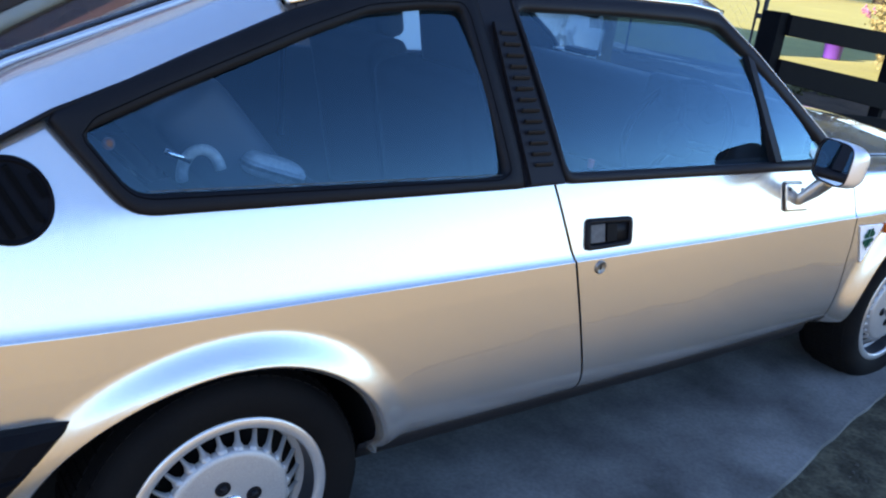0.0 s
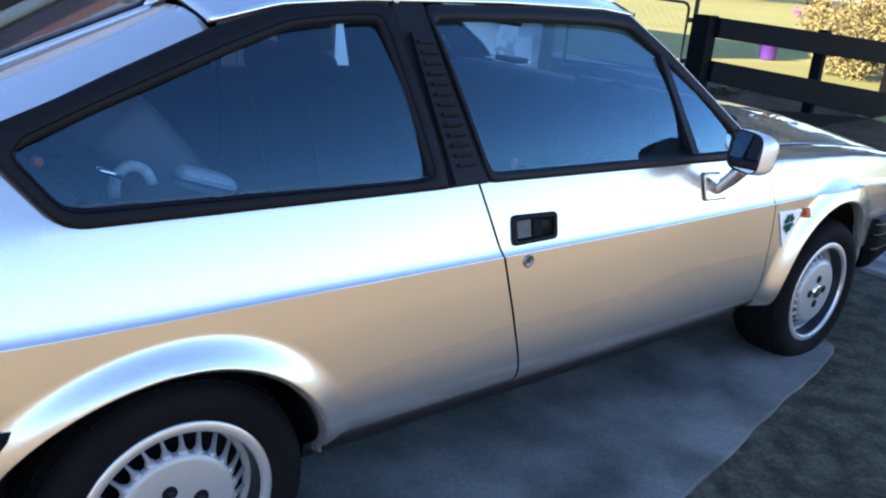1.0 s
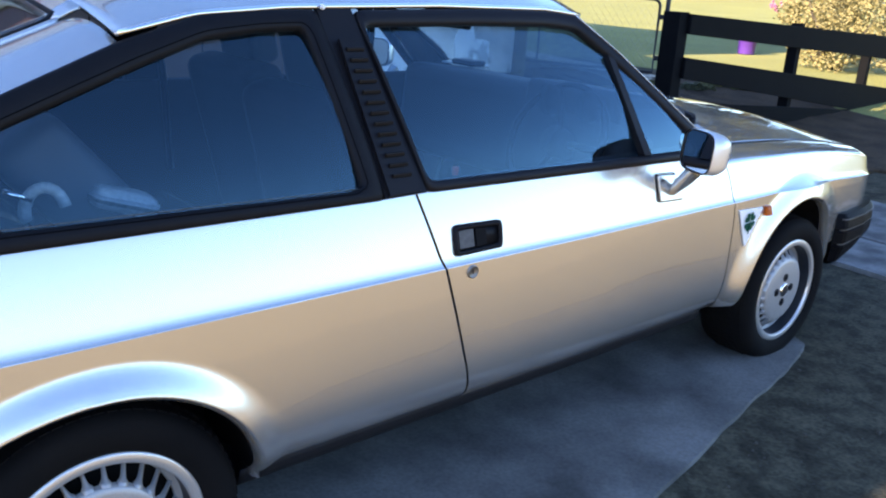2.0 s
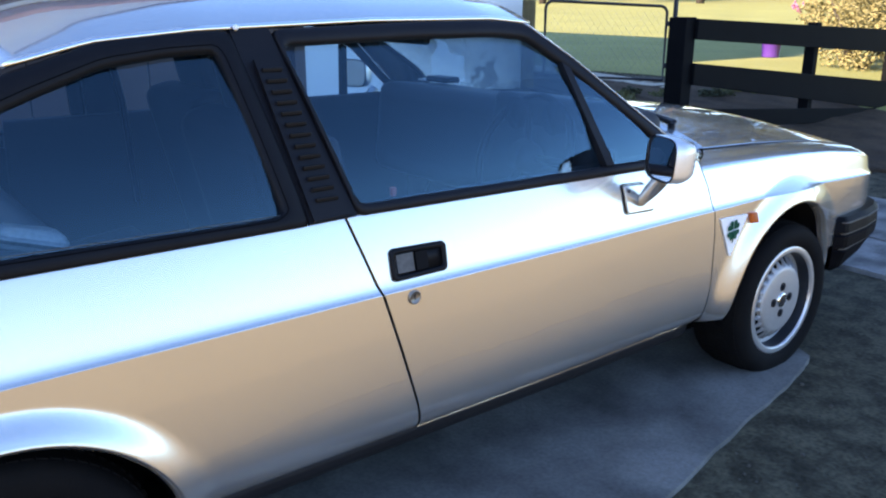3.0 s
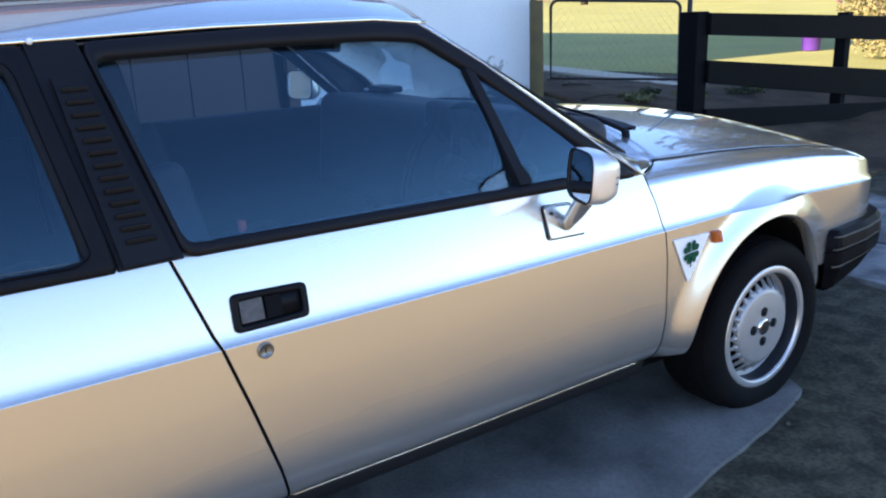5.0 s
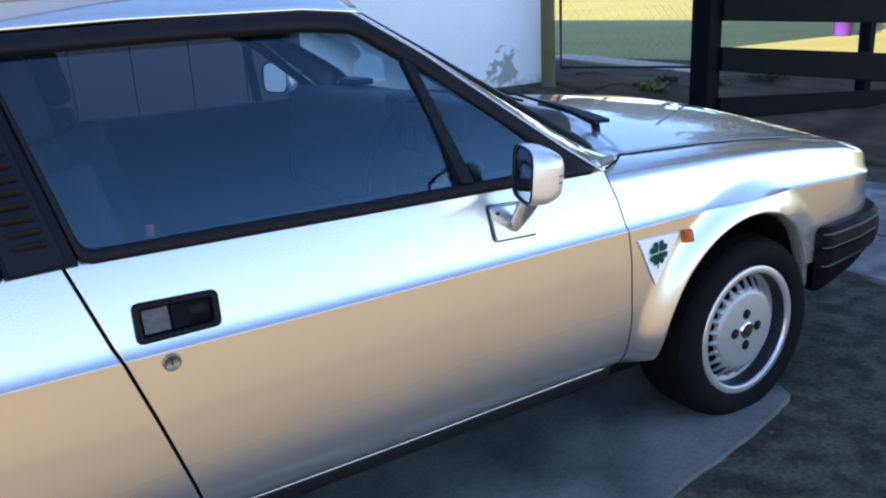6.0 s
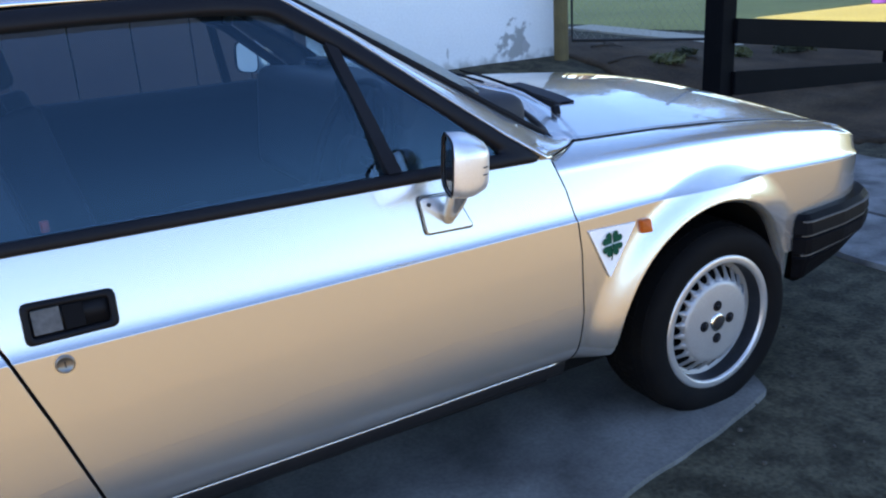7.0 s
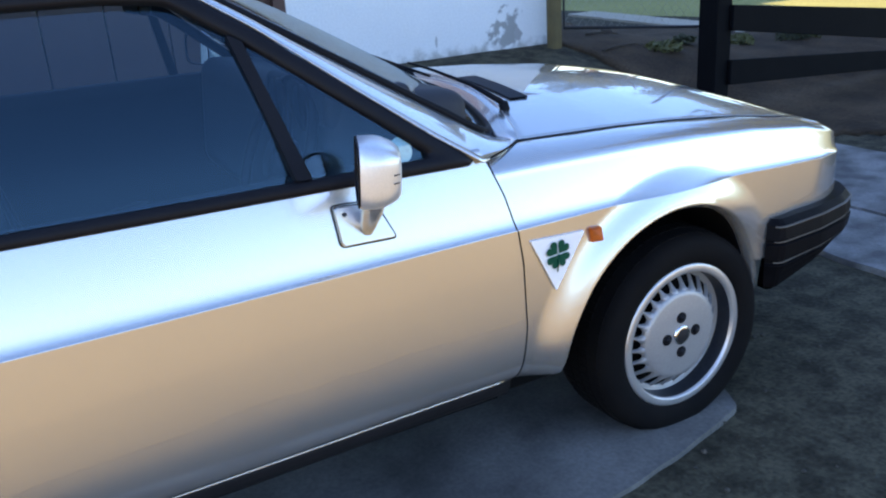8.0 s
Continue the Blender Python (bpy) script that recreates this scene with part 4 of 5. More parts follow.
    cap = mesh_part("centre_cap", v, f, CHROME, w, "small chrome centre cap")
    v, f = lathe([(0.019, -0.0082), (0.012, -0.0095), (0.0, -0.0098)], c, 24)
    mesh_part("cap_disc", v, f, DARKMETAL, cap)
    y = hub_y if side == 0 else 2 * CY - hub_y
    w.matrix_basis = pose(x, y, hub_z, 0, 0, (0 if side == 0 else 180) + steer)
    return w


def sweep(path, section, close_ends=True):
    """A section (outward, up) carried along a plan line, with the outward side on the path's right."""
    pts = [Vector(p) for p in path]
    verts, faces, m = [], [], len(section)
    for i, p in enumerate(pts):
        d = (pts[min(i + 1, len(pts) - 1)] - pts[max(i - 1, 0)]).normalized()
        out = Vector((d.y, -d.x))
        verts += [(p.x + out.x * o, p.y + out.y * o, z) for o, z in section]
    for i in range(len(pts) - 1):
        for k in range(m):
            k2 = (k + 1) % m
            faces.append((i * m + k, (i + 1) * m + k, (i + 1) * m + k2, i * m + k2))
    if close_ends:
        faces += [tuple(range(m)), tuple((len(pts) - 1) * m + k for k in range(m))[::-1]]
    return verts, faces


def bumper(front):
    sgn = 1 if front else -1
    if front:
        half = [(2.735, 0.050), (2.755, 0.024), (2.92, 0.036), (3.04, 0.062), (3.11, 0.095), (3.155, 0.15), (3.175, 0.23), (3.195, 0.45), (3.205, 0.80)]
        z0, z1 = 0.335, 0.525
    else:
        half = [(-0.255, 0.012), (-0.27, -0.008), (-0.32, -0.014), (-0.45, 0.004), (-0.60, 0.045), (-0.72, 0.10), (-0.79, 0.20), (-0.81, 0.45), (-0.82, 0.80)]
        z0, z1 = 0.335, 0.540
    fine = []
    for a, b in zip(half, half[1:]):
        fine += [tuple(Vector(a).lerp(Vector(b), k / 4)) for k in range(4)]
    fine.append(half[-1])
    for _ in range(2):
        cut = [fine[0]]
        for a, b in zip(fine, fine[1:]):
            cut += [tuple(Vector(a).lerp(Vector(b), 0.25)), tuple(Vector(a).lerp(Vector(b), 0.75))]
        fine = cut + [fine[-1]]
    fine = fine[::3] + [half[-1]]
    line = fine + [(x, 2 * CY - y) for x, y in fine[-2::-1]]
    if not front:
        line = line[::-1]
    h = z1 - z0
    low = 0.022 if front else 0.02
    sec = [(-0.07, z0 - low), (-0.035, z0 - low), (-0.004, z0), (0.006, z0 + 0.04), (0.012, z0 + 0.30 * h), (0.014, z0 + 0.34 * h), (0.008, z0 + 0.36 * h), (0.008, z0 + 0.40 * h), (0.015, z0 + 0.42 * h),
           (0.017, z0 + 0.64 * h), (0.010, z0 + 0.66 * h), (0.010, z0 + 0.70 * h), (0.016, z0 + 0.72 * h), (0.010, z0 + 0.92 * h), (-0.002, z1), (-0.05, z1)]
    v, f = sweep(line, sec)
    mid = z0 + 0.5 * h
    def shape(p):
        x, y, z = p
        low_part = max(mid - z, 0.0) / (mid - z0)
        if front:
            return (x - 0.03 * low_part * smooth(2.95, 3.15, x), y, z + 0.085 * low_part * min(max((x - 2.76) / 0.38, 0.0), 1.0))
        return (x - 0.20 * smooth(-0.60, -0.27, x) * ((z1 - z) / h) ** 0.9, y, z)
    v = [shape(p) for p in v]
    name = "front_bumper" if front else "rear_bumper"
    b = mesh_part(name, v, f, BUMPER, car, "black plastic ribbed bumper", smooth=False, bevel=0.003)
    if front:
        for k in (0.38, 0.68, 0.90):
            out = 0.0 if k < 0.8 else 0.004
            v, f = sweep(line[4:-4], [(0.006 + out, z0 + (k - 0.008) * h), (0.0125 + out, z0 + (k - 0.004) * h), (0.0125 + out, z0 + (k + 0.010) * h), (0.006, z0 + (k + 0.014) * h)])
            mesh_part("groove_strip", [shape(p) for p in v], f, STRIP, b, smooth=False)
    return b


for side in (0, 1):
    d = door_panel(side)
    rear_quarter(side)
    front_wing(side)
    arch_lip(side, 0)
    arch_lip(side, 1)
    surround = ring("quarter_window_frame", Q_OUT, Q_IN, RUBBER, car, side, label="black rubber rear side window surround")
    groove = [a.lerp(b, 0.72) for a, b in zip(resample(Q_OUT, 160), resample(Q_IN, 160))]
    v, f = tube([far((p.x, green(p.x, p.y, 0.0068), p.y + 0.003), side) for p in groove], 0.0012, 6, closed=True)
    mesh_part("groove", v, f, GAP, surround)
    pane("quarter_glass", Q_IN, car, side, "clear rear side window")
    v, f = tube([far((x, green(x, z, -0.004), z), side) for x, z in ((-0.128, 0.8785), (0.05, 0.8765), (0.25, 0.8735), (0.45, 0.8705), (0.572, 0.8688))], 0.0013, 6)
    mesh_part("window_bead", v, f, PLATE, car, "pale bead along the foot of the rear side window")
    sheet("door_pillar", [(0.566, 1.212), (0.650, 1.214), (0.735, 0.845), (0.626, 0.843)], BLACK, car, side, 0.004, 0.03, "black door pillar")
    louvre_plate(side)
    ring("window_frame", D_OUT, D_IN, BLACK, d, side, label="satin black window frame")
    front_glass = [(1.446, 1.108), (1.462, 1.098), (1.600, 0.990), (1.776, 0.854), (1.506, 0.855)]
    main_glass = [(0.670, 1.180), (1.00, 1.186), (1.24, 1.185), (1.345, 1.176), (1.440, 1.112), (1.496, 0.855), (0.746, 0.866)]
    pane("door_glass", main_glass, d, side, "clear side window, closed")
    pane("quarter_light", front_glass, d, side, "clear triangular front quarter window")
    sheet("window_divider", DIV, BLACK, d, side, 0.010, 0.02, "black divider bar")
    wheel(0.012, side, 0.035, 0.264, spin=0.35)
    wheel(2.455, side, 0.062, 0.270, spin=0.03)
    for table, z1 in ((DOOR_REAR, 0.845), (DOOR_FRONT, 0.822)):
        line = [far((lerp(table, z), flank(lerp(table, z), z) + 0.0015, z), side) for z in lin(0.303, z1, 50)]
        v, f = tube(line, 0.0020, 6)
        mesh_part("door_gap", v, f, GAP, car, "dark shut line round the door")
    # sill under the door
    def sill(u, v):
        x = 0.30 + u * (1.945 - 0.30)
        rows = ((0.066, 0.300), (0.069, 0.285), (0.074, 0.268), (0.085, 0.254), (0.120, 0.246), (0.22, 0.240), (0.34, 0.24))
        y, z = rows[v]
        return far((x, y + plan(x), z), side)
    v, f = grid(sill, lin(0, 1, 30), range(6, -1, -1), side == 1)
    mesh_part("sill", v, f, SILL, car, "dark grey sill below the door", solid=0.004)
    def rocker(u, v):
        x = 0.31 + u * (1.97 - 0.31)
        y, z = ((0.36, 0.205), (0.175, 0.205), (0.155, 0.210), (0.143, 0.220), (0.136, 0.246))[v]
        return far((x, y + plan(x), z), side)
    v, f = grid(rocker, lin(0, 1, 20), range(5), side == 1)
    mesh_part("rocker", v, f, GAP, car, "black lower edge of the body", solid=0.006)
    v, f = tube([far((x, flank(x, 0.300) - 0.001, 0.299), side) for x in lin(0.90, 1.94, 24)], 0.0032, 8)
    mesh_part("sill_bead", v, f, CHROME, car, "bright bead along the door's lower edge")
bumper(True)
bumper(False)


# roof, bonnet, screens
ROOF_Z = [(0.10, 1.150), (0.147, 1.165), (0.3, 1.200), (0.5, 1.216), (0.9, 1.227), (1.25, 1.226), (1.40, 1.212), (1.5, 1.19)]


def roof_fn(u, v):
    t = abs(2 * v - 1)
    x0, x1 = 0.147 - 0.03 * (1 - t * t), 1.375 + 0.045 * (1 - t ** 2.2)
    x = x0 + (x1 - x0) * u
    ze = lerp(ROOF_Z, x)
    ye = green(x, ze) - 0.002
    y = ye + v * 2 * (CY - ye)
    return (x, y, ze + 0.078 * (1 - t ** 2.7))


v, f = grid(roof_fn, lin(0, 1, 40), [0, .004, .012, .025, .045, .07, .1, .15, .22, .3, .4, .5, .6, .7, .78, .85, .9, .93, .955, .975, .988, .996, 1])
mesh_part("roof", v, f, PAINT, car, "silver roof panel", solid=0.008)
for side in (0, 1):
    line = [far((x, green(x, lerp(ROOF_Z, x), 0.003), lerp(ROOF_Z, x) - 0.002), side) for x in lin(0.15, 1.375, 40)]
    v, f = tube(line, 0.0055, 8)
    mesh_part("roof_gutter", v, f, CHROME, car, "bright roof drip moulding")
    seam_line = [far((x, green(x, lerp(SEAM, x), 0.000), lerp(SEAM, x) + 0.002), side) for x in lin(-0.68, 0.30, 40)]
    v, f = tube(seam_line, 0.0045, 6)
    mesh_part("tailgate_seal", v, f, RUBBER, car, "black seal along the tailgate")
bm = bmesh.new()
bmesh.ops.create_uvsphere(bm, u_segments=12, v_segments=8, radius=0.006)
bmesh.ops.translate(bm, verts=bm.verts, vec=(0.577, green(0.577, 1.212, 0.012), 1.216))
part("gutter_clip", bm, WHITE, car, "small pale plastic clip", smooth=True)


def hood_fn(u, v):
    t = abs(2 * v - 1)
    y = 0.151 + v * 2 * (CY - 0.151)
    x0, x1 = 2.035 + 0.15 * (1 - t ** 2.0), 3.045 + 0.03 * (1 - t * t)
    x = x0 + (x1 - x0) * u
    fall = 1 - 0.55 * smooth(2.75, 3.05, x)
    return (x, y, lerp(HOOD_Z, x) + 0.002 + 0.070 * fall * (1 - t ** 2.2))


v, f = grid(hood_fn, lin(0, 1, 44), [0, .01, .03, .06, .1, .15, .2, .27, .35, .42, .5, .58, .65, .73, .8, .85, .9, .94, .97, .99, 1])
mesh_part("bonnet", v, f, PAINT, car, "silver bonnet reflecting trees", solid=0.010)
# dark channel under the bonnet's edges
for side in (0, 1):
    v, f = tube([far((x, 0.1455 + (0.25 * max(x - 2.93, 0)), lerp(HOOD_Z, x) - 0.0015), side) for x in lin(2.03, 3.05, 30)], 0.0042, 8)
    mesh_part("bonnet_gap", v, f, RUBBER, car, "dark gap beside the bonnet")


def screen_fn(u, v, grow=0.0, lift=0.0):
    """The windscreen: u across from the right, v up."""
    t = 2 * u - 1
    b = Vector((2.006 + 0.135 * (1 - t * t), CY + (0.590 + grow) * t, 0.828 + 0.036 * (1 - t * t)))
    a = Vector((1.372 + 0.036 * (1 - t * t), CY + (0.527 + grow) * t, 1.212 + 0.058 * (1 - abs(t) ** 3)))
    p = b.lerp(a, v)
    n = Vector((0.5, 0, 0.86))
    p += n * (0.010 * math.sin(math.pi * v) * (1 - 0.8 * t * t) + lift)
    p.x = lead(p.x, p.y)
    return p


v, f = grid(lambda u, v: screen_fn(u, v), lin(0, 1, 30), lin(0.0, 1.0, 16), True)
mesh_part("windscreen", v, f, SCREEN, car, "clear curved windscreen", solid=0.005)
CORNER = [(0.0, 0.085), (0.0035, 0.05), (0.012, 0.022), (0.030, 0.006), (0.055, 0.0)]
quarter = [screen_fn(u, v, 0.0, 0.004) for u, v in CORNER]
edge = quarter + [screen_fn(u, 0.0, 0.0, 0.004) for u in lin(0.08, 0.92, 30)] + [screen_fn(1 - u, v, 0.0, 0.004) for u, v in CORNER[::-1]] + \
       [screen_fn(1.0, v, 0.0, 0.004) for v in lin(0.12, 0.97, 16)] + [screen_fn(u, 1.0, 0.0, 0.004) for u in lin(0.97, 0.03, 30)] + \
       [screen_fn(0.0, v, 0.0, 0.004) for v in lin(0.97, 0.12, 16)]
v, f = tube(edge, 0.0095, 8, closed=True)
mesh_part("windscreen_rubber", v, f, RUBBER, car, "black windscreen rubber")

A_OUT = [(x, green(x, z, 0.004), z) for x, z in ((1.350, 1.213), (1.488, 1.119), (1.644, 0.996), (1.784, 0.889), (1.876, 0.826))] + [(1.955, 0.085, 0.823), (2.034, 0.146, 0.824)]


def a_pillar(side):
    def fn(u, v):
        k = u * (len(A_OUT) - 1)
        i = min(int(k), len(A_OUT) - 2)
        a = Vector(A_OUT[i]).lerp(Vector(A_OUT[i + 1]), k - i)
        down = lerp([(0, 0), (0.1667, 0.215), (0.333, 0.45), (0.5, 0.67), (0.667, 0.82), (0.833, 0.93), (1, 1.0)], u)
        b = screen_fn(0.0, 1.0 - down, 0.006, -0.003)
        p = a.lerp(b, v)
        p += Vector((0.35, -0.5, 0.6)) * 0.008 * math.sin(math.pi * v) * (1 - 0.5 * u)
        return far(p, side)
    v, f = grid(fn, lin(0, 1, 43), lin(0, 1, 9), side == 0)
    mesh_part("windscreen_pillar", v, f, PAINT, car, "silver windscreen pillar", solid=0.003)
    v, f = tube([far((x, y - 0.001, z + 0.006), side) for x, y, z in ((1.893, 0.050, 0.822), (1.925, 0.066, 0.823), (1.955, 0.084, 0.824), (1.995, 0.114, 0.825), (2.032, 0.144, 0.826))], 0.0022, 6)
    mesh_part("pillar_seam", v, f, GAP, car, "dark seam between pillar and wing")


a_pillar(0)
a_pillar(1)
# black cowl under the screen's foot
def cowl(u, v):
    t = 2 * u - 1
    a = screen_fn(u, 0.0, 0.0, -0.004)
    b = Vector((2.030 + 0.15 * (1 - t ** 2) + 0.004, CY + 0.655 * t, 0.833 + 0.061 * (1 - abs(t) ** 2.2)))
    return a.lerp(b, v)


v, f = grid(cowl, lin(0, 1, 24), lin(0, 1, 4), True)
mesh_part("cowl", v, f, PAINT, car, solid=0.01)
# slatted black air intake in the bonnet
intake = None
for s in range(5):
    verts, faces = [], []
    for j, y in enumerate(lin(0.390, 0.680, 24)):
        t = abs(y - CY) / 0.649
        x0 = 2.178 + 0.075 * (y - 0.39) + 0.011 * s
        for dx, dz in ((0.0, 0.003), (0.0075, 0.005), (0.0075, 0.0), (0.0, -0.002)):
            x = x0 + dx
            verts.append((x, y, lerp(HOOD_Z, x) + 0.003 + 0.070 * (1 - t ** 2.2) + dz))
    for j in range(23):
        for k in range(4):
            k2 = (k + 1) % 4
            faces.append((j * 4 + k, j * 4 + k2, (j + 1) * 4 + k2, (j + 1) * 4 + k))
    ob = mesh_part("intake_slat" if intake else "air_intake", verts, faces, BLACK, intake or car, "" if intake else "black slatted air intake on the bonnet", smooth=False)
    intake = intake or ob


def wiper(y0, x0, z0, y1, v1):
    """A wiper: pivot, arm and blade lying on the screen."""
    w = mesh_part("wiper", *tube([(x0 + 0.015, y0, z0 - 0.01), (x0 + 0.0, y0 - 0.004, z0 + 0.035)], 0.012, 10), RUBBER, car, "black windscreen wiper")
    def on(y, v, lift):
        return screen_fn((y - (CY - 0.5)) / 1.0 * 0.92 + 0.04, v, 0.0, lift)
    a = on(y1, v1, 0.035)
    p0 = Vector((x0, y0, z0 + 0.035))
    v, f = tube([p0, p0.lerp(a, 0.3) + Vector((0, 0, 0.012)), p0.lerp(a, 0.7) + Vector((0, 0, 0.008)), a], [0.0075, 0.0055, 0.004, 0.003], 8)
    mesh_part("arm", v, f, RUBBER, w)
    b0, b1 = on(y1 - 0.20, v1 - 0.03, 0.012), on(y1 + 0.22, v1 + 0.05, 0.012)
    v, f = tube([b0.lerp(b1, k / 8) for k in range(9)], 0.004, 6)
    mesh_part("blade", v, f, RUBBER, w)
    v, f = tube([b0.lerp(b1, k) + Vector((0.012, 0, 0.016)) for k in (0.15, 0.5, 0.85)], 0.004, 6)
    mesh_part("blade_bridge", v, f, RUBBER, w)


wiper(0.33, 2.115, 0.845, 0.70, 0.14)
wiper(0.92, 2.165, 0.865, 1.16, 0.10)


# tailgate: painted frame round a big pane
def gate_side(u, v, side):
    x = -0.70 + u * (0.150 + 0.70)
    zs = lerp(SEAM, x) + 0.005
    a = Vector((x, green(x, zs, 0.004), zs))
    xb = x - 0.055 * u
    b = Vector((xb, 0.325, lerp(SEAM, x) + 0.026 + 0.012 * u))
    p = a.lerp(b, v)
    p.z += 0.022 * math.sin(math.pi * min(v * 1.0, 1.0)) ** 0.8
    return far(p, side)


for side in (0, 1):
    v, f = grid(lambda u, v: gate_side(u, v, side), lin(0, 1, 40), [0, .02, .06, .12, .2, .3, .45, .6, .75, .88, .95, 1], side == 1)
    mesh_part("tailgate_frame", v, f, PAINT, car, "silver tailgate frame", solid=0.008)
    v, f = tube([Vector(gate_side(u, 0.93, side)) + Vector((0, 0, 0.001)) for u in lin(0.01, 0.985, 40)], 0.0065, 10)
    mesh_part("tailgate_edge", v, f, PAINT, car, "rounded bright edge beside the rear window")
def gate_top(u, v):
    y = 0.325 + u * (2 * CY - 0.65)
    t = 2 * u - 1
    a = Vector(roof_fn(0.0, (y - 0.2) / 1.2))
    b = Vector((0.085, y, 1.172 + 0.03 * (1 - t * t)))
    return a.lerp(b, v) + Vector((-0.004, 0, -0.002))
v, f = grid(gate_top, lin(0, 1, 20), lin(0, 1, 4), True)
mesh_part("tailgate_frame", v, f, PAINT, car, "silver tailgate top rail", solid=0.008)
def gate_glass(u, v):
    y = 0.322 + u * (2 * CY - 0.644)
    t = 2 * u - 1
    x = -0.66 + v * 0.75
    z = lerp(SEAM, x + 0.06 * v) + 0.026 + 0.012 * v + 0.03 * (1 - t * t)
    return (x, y, z)
v, f = grid(gate_glass, lin(0, 1, 20), lin(0, 1, 24), False)
mesh_part("tailgate_glass", v, f, SCREEN, car, "large sloping rear window", solid=0.005)
edge = [Vector(gate_glass(u, 1.0)) for u in lin(0.03, 0.97, 16)] + [Vector(gate_glass(1.0, v)) for v in lin(0.97, 0, 20)] + [Vector(gate_glass(u, 0.0)) for u in lin(0.97, 0.03, 10)] + [Vector(gate_glass(0.0, v)) for v in lin(0, 0.97, 20)]
v, f = tube([p + Vector((0, 0, 0.003)) for p in edge], 0.009, 8, closed=True)
mesh_part("tailgate_rubber", v, f, RUBBER, car, "black rear window rubber")
bm = bmesh.new()
box(bm, -0.74, -0.66, 0.12, 2 * CY - 0.12, 0.42, 0.845)
part("tail_panel", bm, PAINT, car, bevel=0.02)
bm = bmesh.new()
box(bm, 2.96, 3.065, 0.17, 2 * CY - 0.17, 0.40, 0.69)
part("front_grille", bm, BLACK, car, "black front grille panel", bevel=0.01)

# round louvred vent behind the rear side window
VX, VZ, VR = -0.323, 0.876, 0.059
verts, faces = [], []
for k in range(48):
    a = k * math.tau / 48
    for r, o in ((VR, -0.004), (VR, 0.008), (VR * 0.93, 0.011), (VR * 0.86, 0.007)):
        x, z = VX + r * math.cos(a), VZ + r * math.sin(a)
        verts.append((x, flank(x, z) - o, z))
for k in range(48):
    j = (k + 1) % 48
    for i in range(3):
        faces.append((k * 4 + i, k * 4 + i + 1, j * 4 + i + 1, j * 4 + i))
faces.append(tuple(k * 4 + 3 for k in range(48)))
vent = mesh_part("round_vent", verts, faces, BUMPER, car, "round black air vent with slots", smooth=False)
for i in range(5):
    o = (i - 2) * 0.022
    hw = math.sqrt(max((VR * 0.8) ** 2 - o * o, 0))
    c, s = math.cos(radians(-62)), math.sin(radians(-62))
    bm = bmesh.new()
    for q in box(bm, -hw, hw, -0.007, 0.0, -0.004, 0.004):
        x = VX + q.co.x * c - (q.co.z + o) * s
        z = VZ + q.co.x * s + (q.co.z + o) * c
        q.co = Vector((x, flank(x, z) - 0.005 + q.co.y, z))
    part("slat", bm, GAP, vent, "black slot")

# inner shell, floor and wheel-side darkness
bm = bmesh.new()
box(bm, 0.36, 2.02, 0.26, 2 * CY - 0.26, 0.14, 0.245)
part("floor_pan", bm, UNDER, car, "dark underbody")
bm = bmesh.new()
box(bm, -0.66, 2.95, 0.33, 2 * CY - 0.33, 0.17, 0.42)
part("underbody", bm, UNDER, car)
for side in (0, 1):
    def inner(u, v):
        x = 0.36 + u * (1.86 - 0.36)
        z = 0.30 + v * (0.608 if side else 0.558)
        return far((x, flank(x, z) + 0.035, z), side)
    v, f = grid(inner, lin(0, 1, 40), lin(0, 1, 14), side == 1)
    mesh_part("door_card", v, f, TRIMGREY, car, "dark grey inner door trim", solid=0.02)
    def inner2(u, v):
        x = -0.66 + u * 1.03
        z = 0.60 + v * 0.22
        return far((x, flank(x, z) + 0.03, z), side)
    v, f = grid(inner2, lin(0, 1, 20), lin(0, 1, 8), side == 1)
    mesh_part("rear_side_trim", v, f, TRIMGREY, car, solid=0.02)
    # wheel well between arch and engine bay
    bm = bmesh.new()
    yy = (0.32, 0.36) if side == 0 else (2 * CY - 0.36, 2 * CY - 0.32)
    box(bm, 2.0, 2.95, yy[0], yy[1], 0.2, 0.76)
    part("inner_wing", bm, UNDER, car)
bm = bmesh.new()
box(bm, 2.0, 2.03, 0.15, 2 * CY - 0.15, 0.25, 0.80)
part("bulkhead", bm, UNDER, car)


def soft_box(name, size, at, mat, parent, label="", tilt=0.0, r=0.04):
    """An upholstered block with rounded edges, tilted about the y axis."""
    bm = bmesh.new()
    bmesh.ops.create_cube(bm, size=1.0)
    bmesh.ops.scale(bm, verts=bm.verts, vec=size)
    bmesh.ops.bevel(bm, geom=list(bm.edges), offset=r, segments=4, profile=0.6, affect="EDGES")
    m = pose(*at, 0, tilt, 0)
    bmesh.ops.transform(bm, matrix=m, verts=bm.verts)
    return part(name, bm, mat, parent, label, smooth=True)


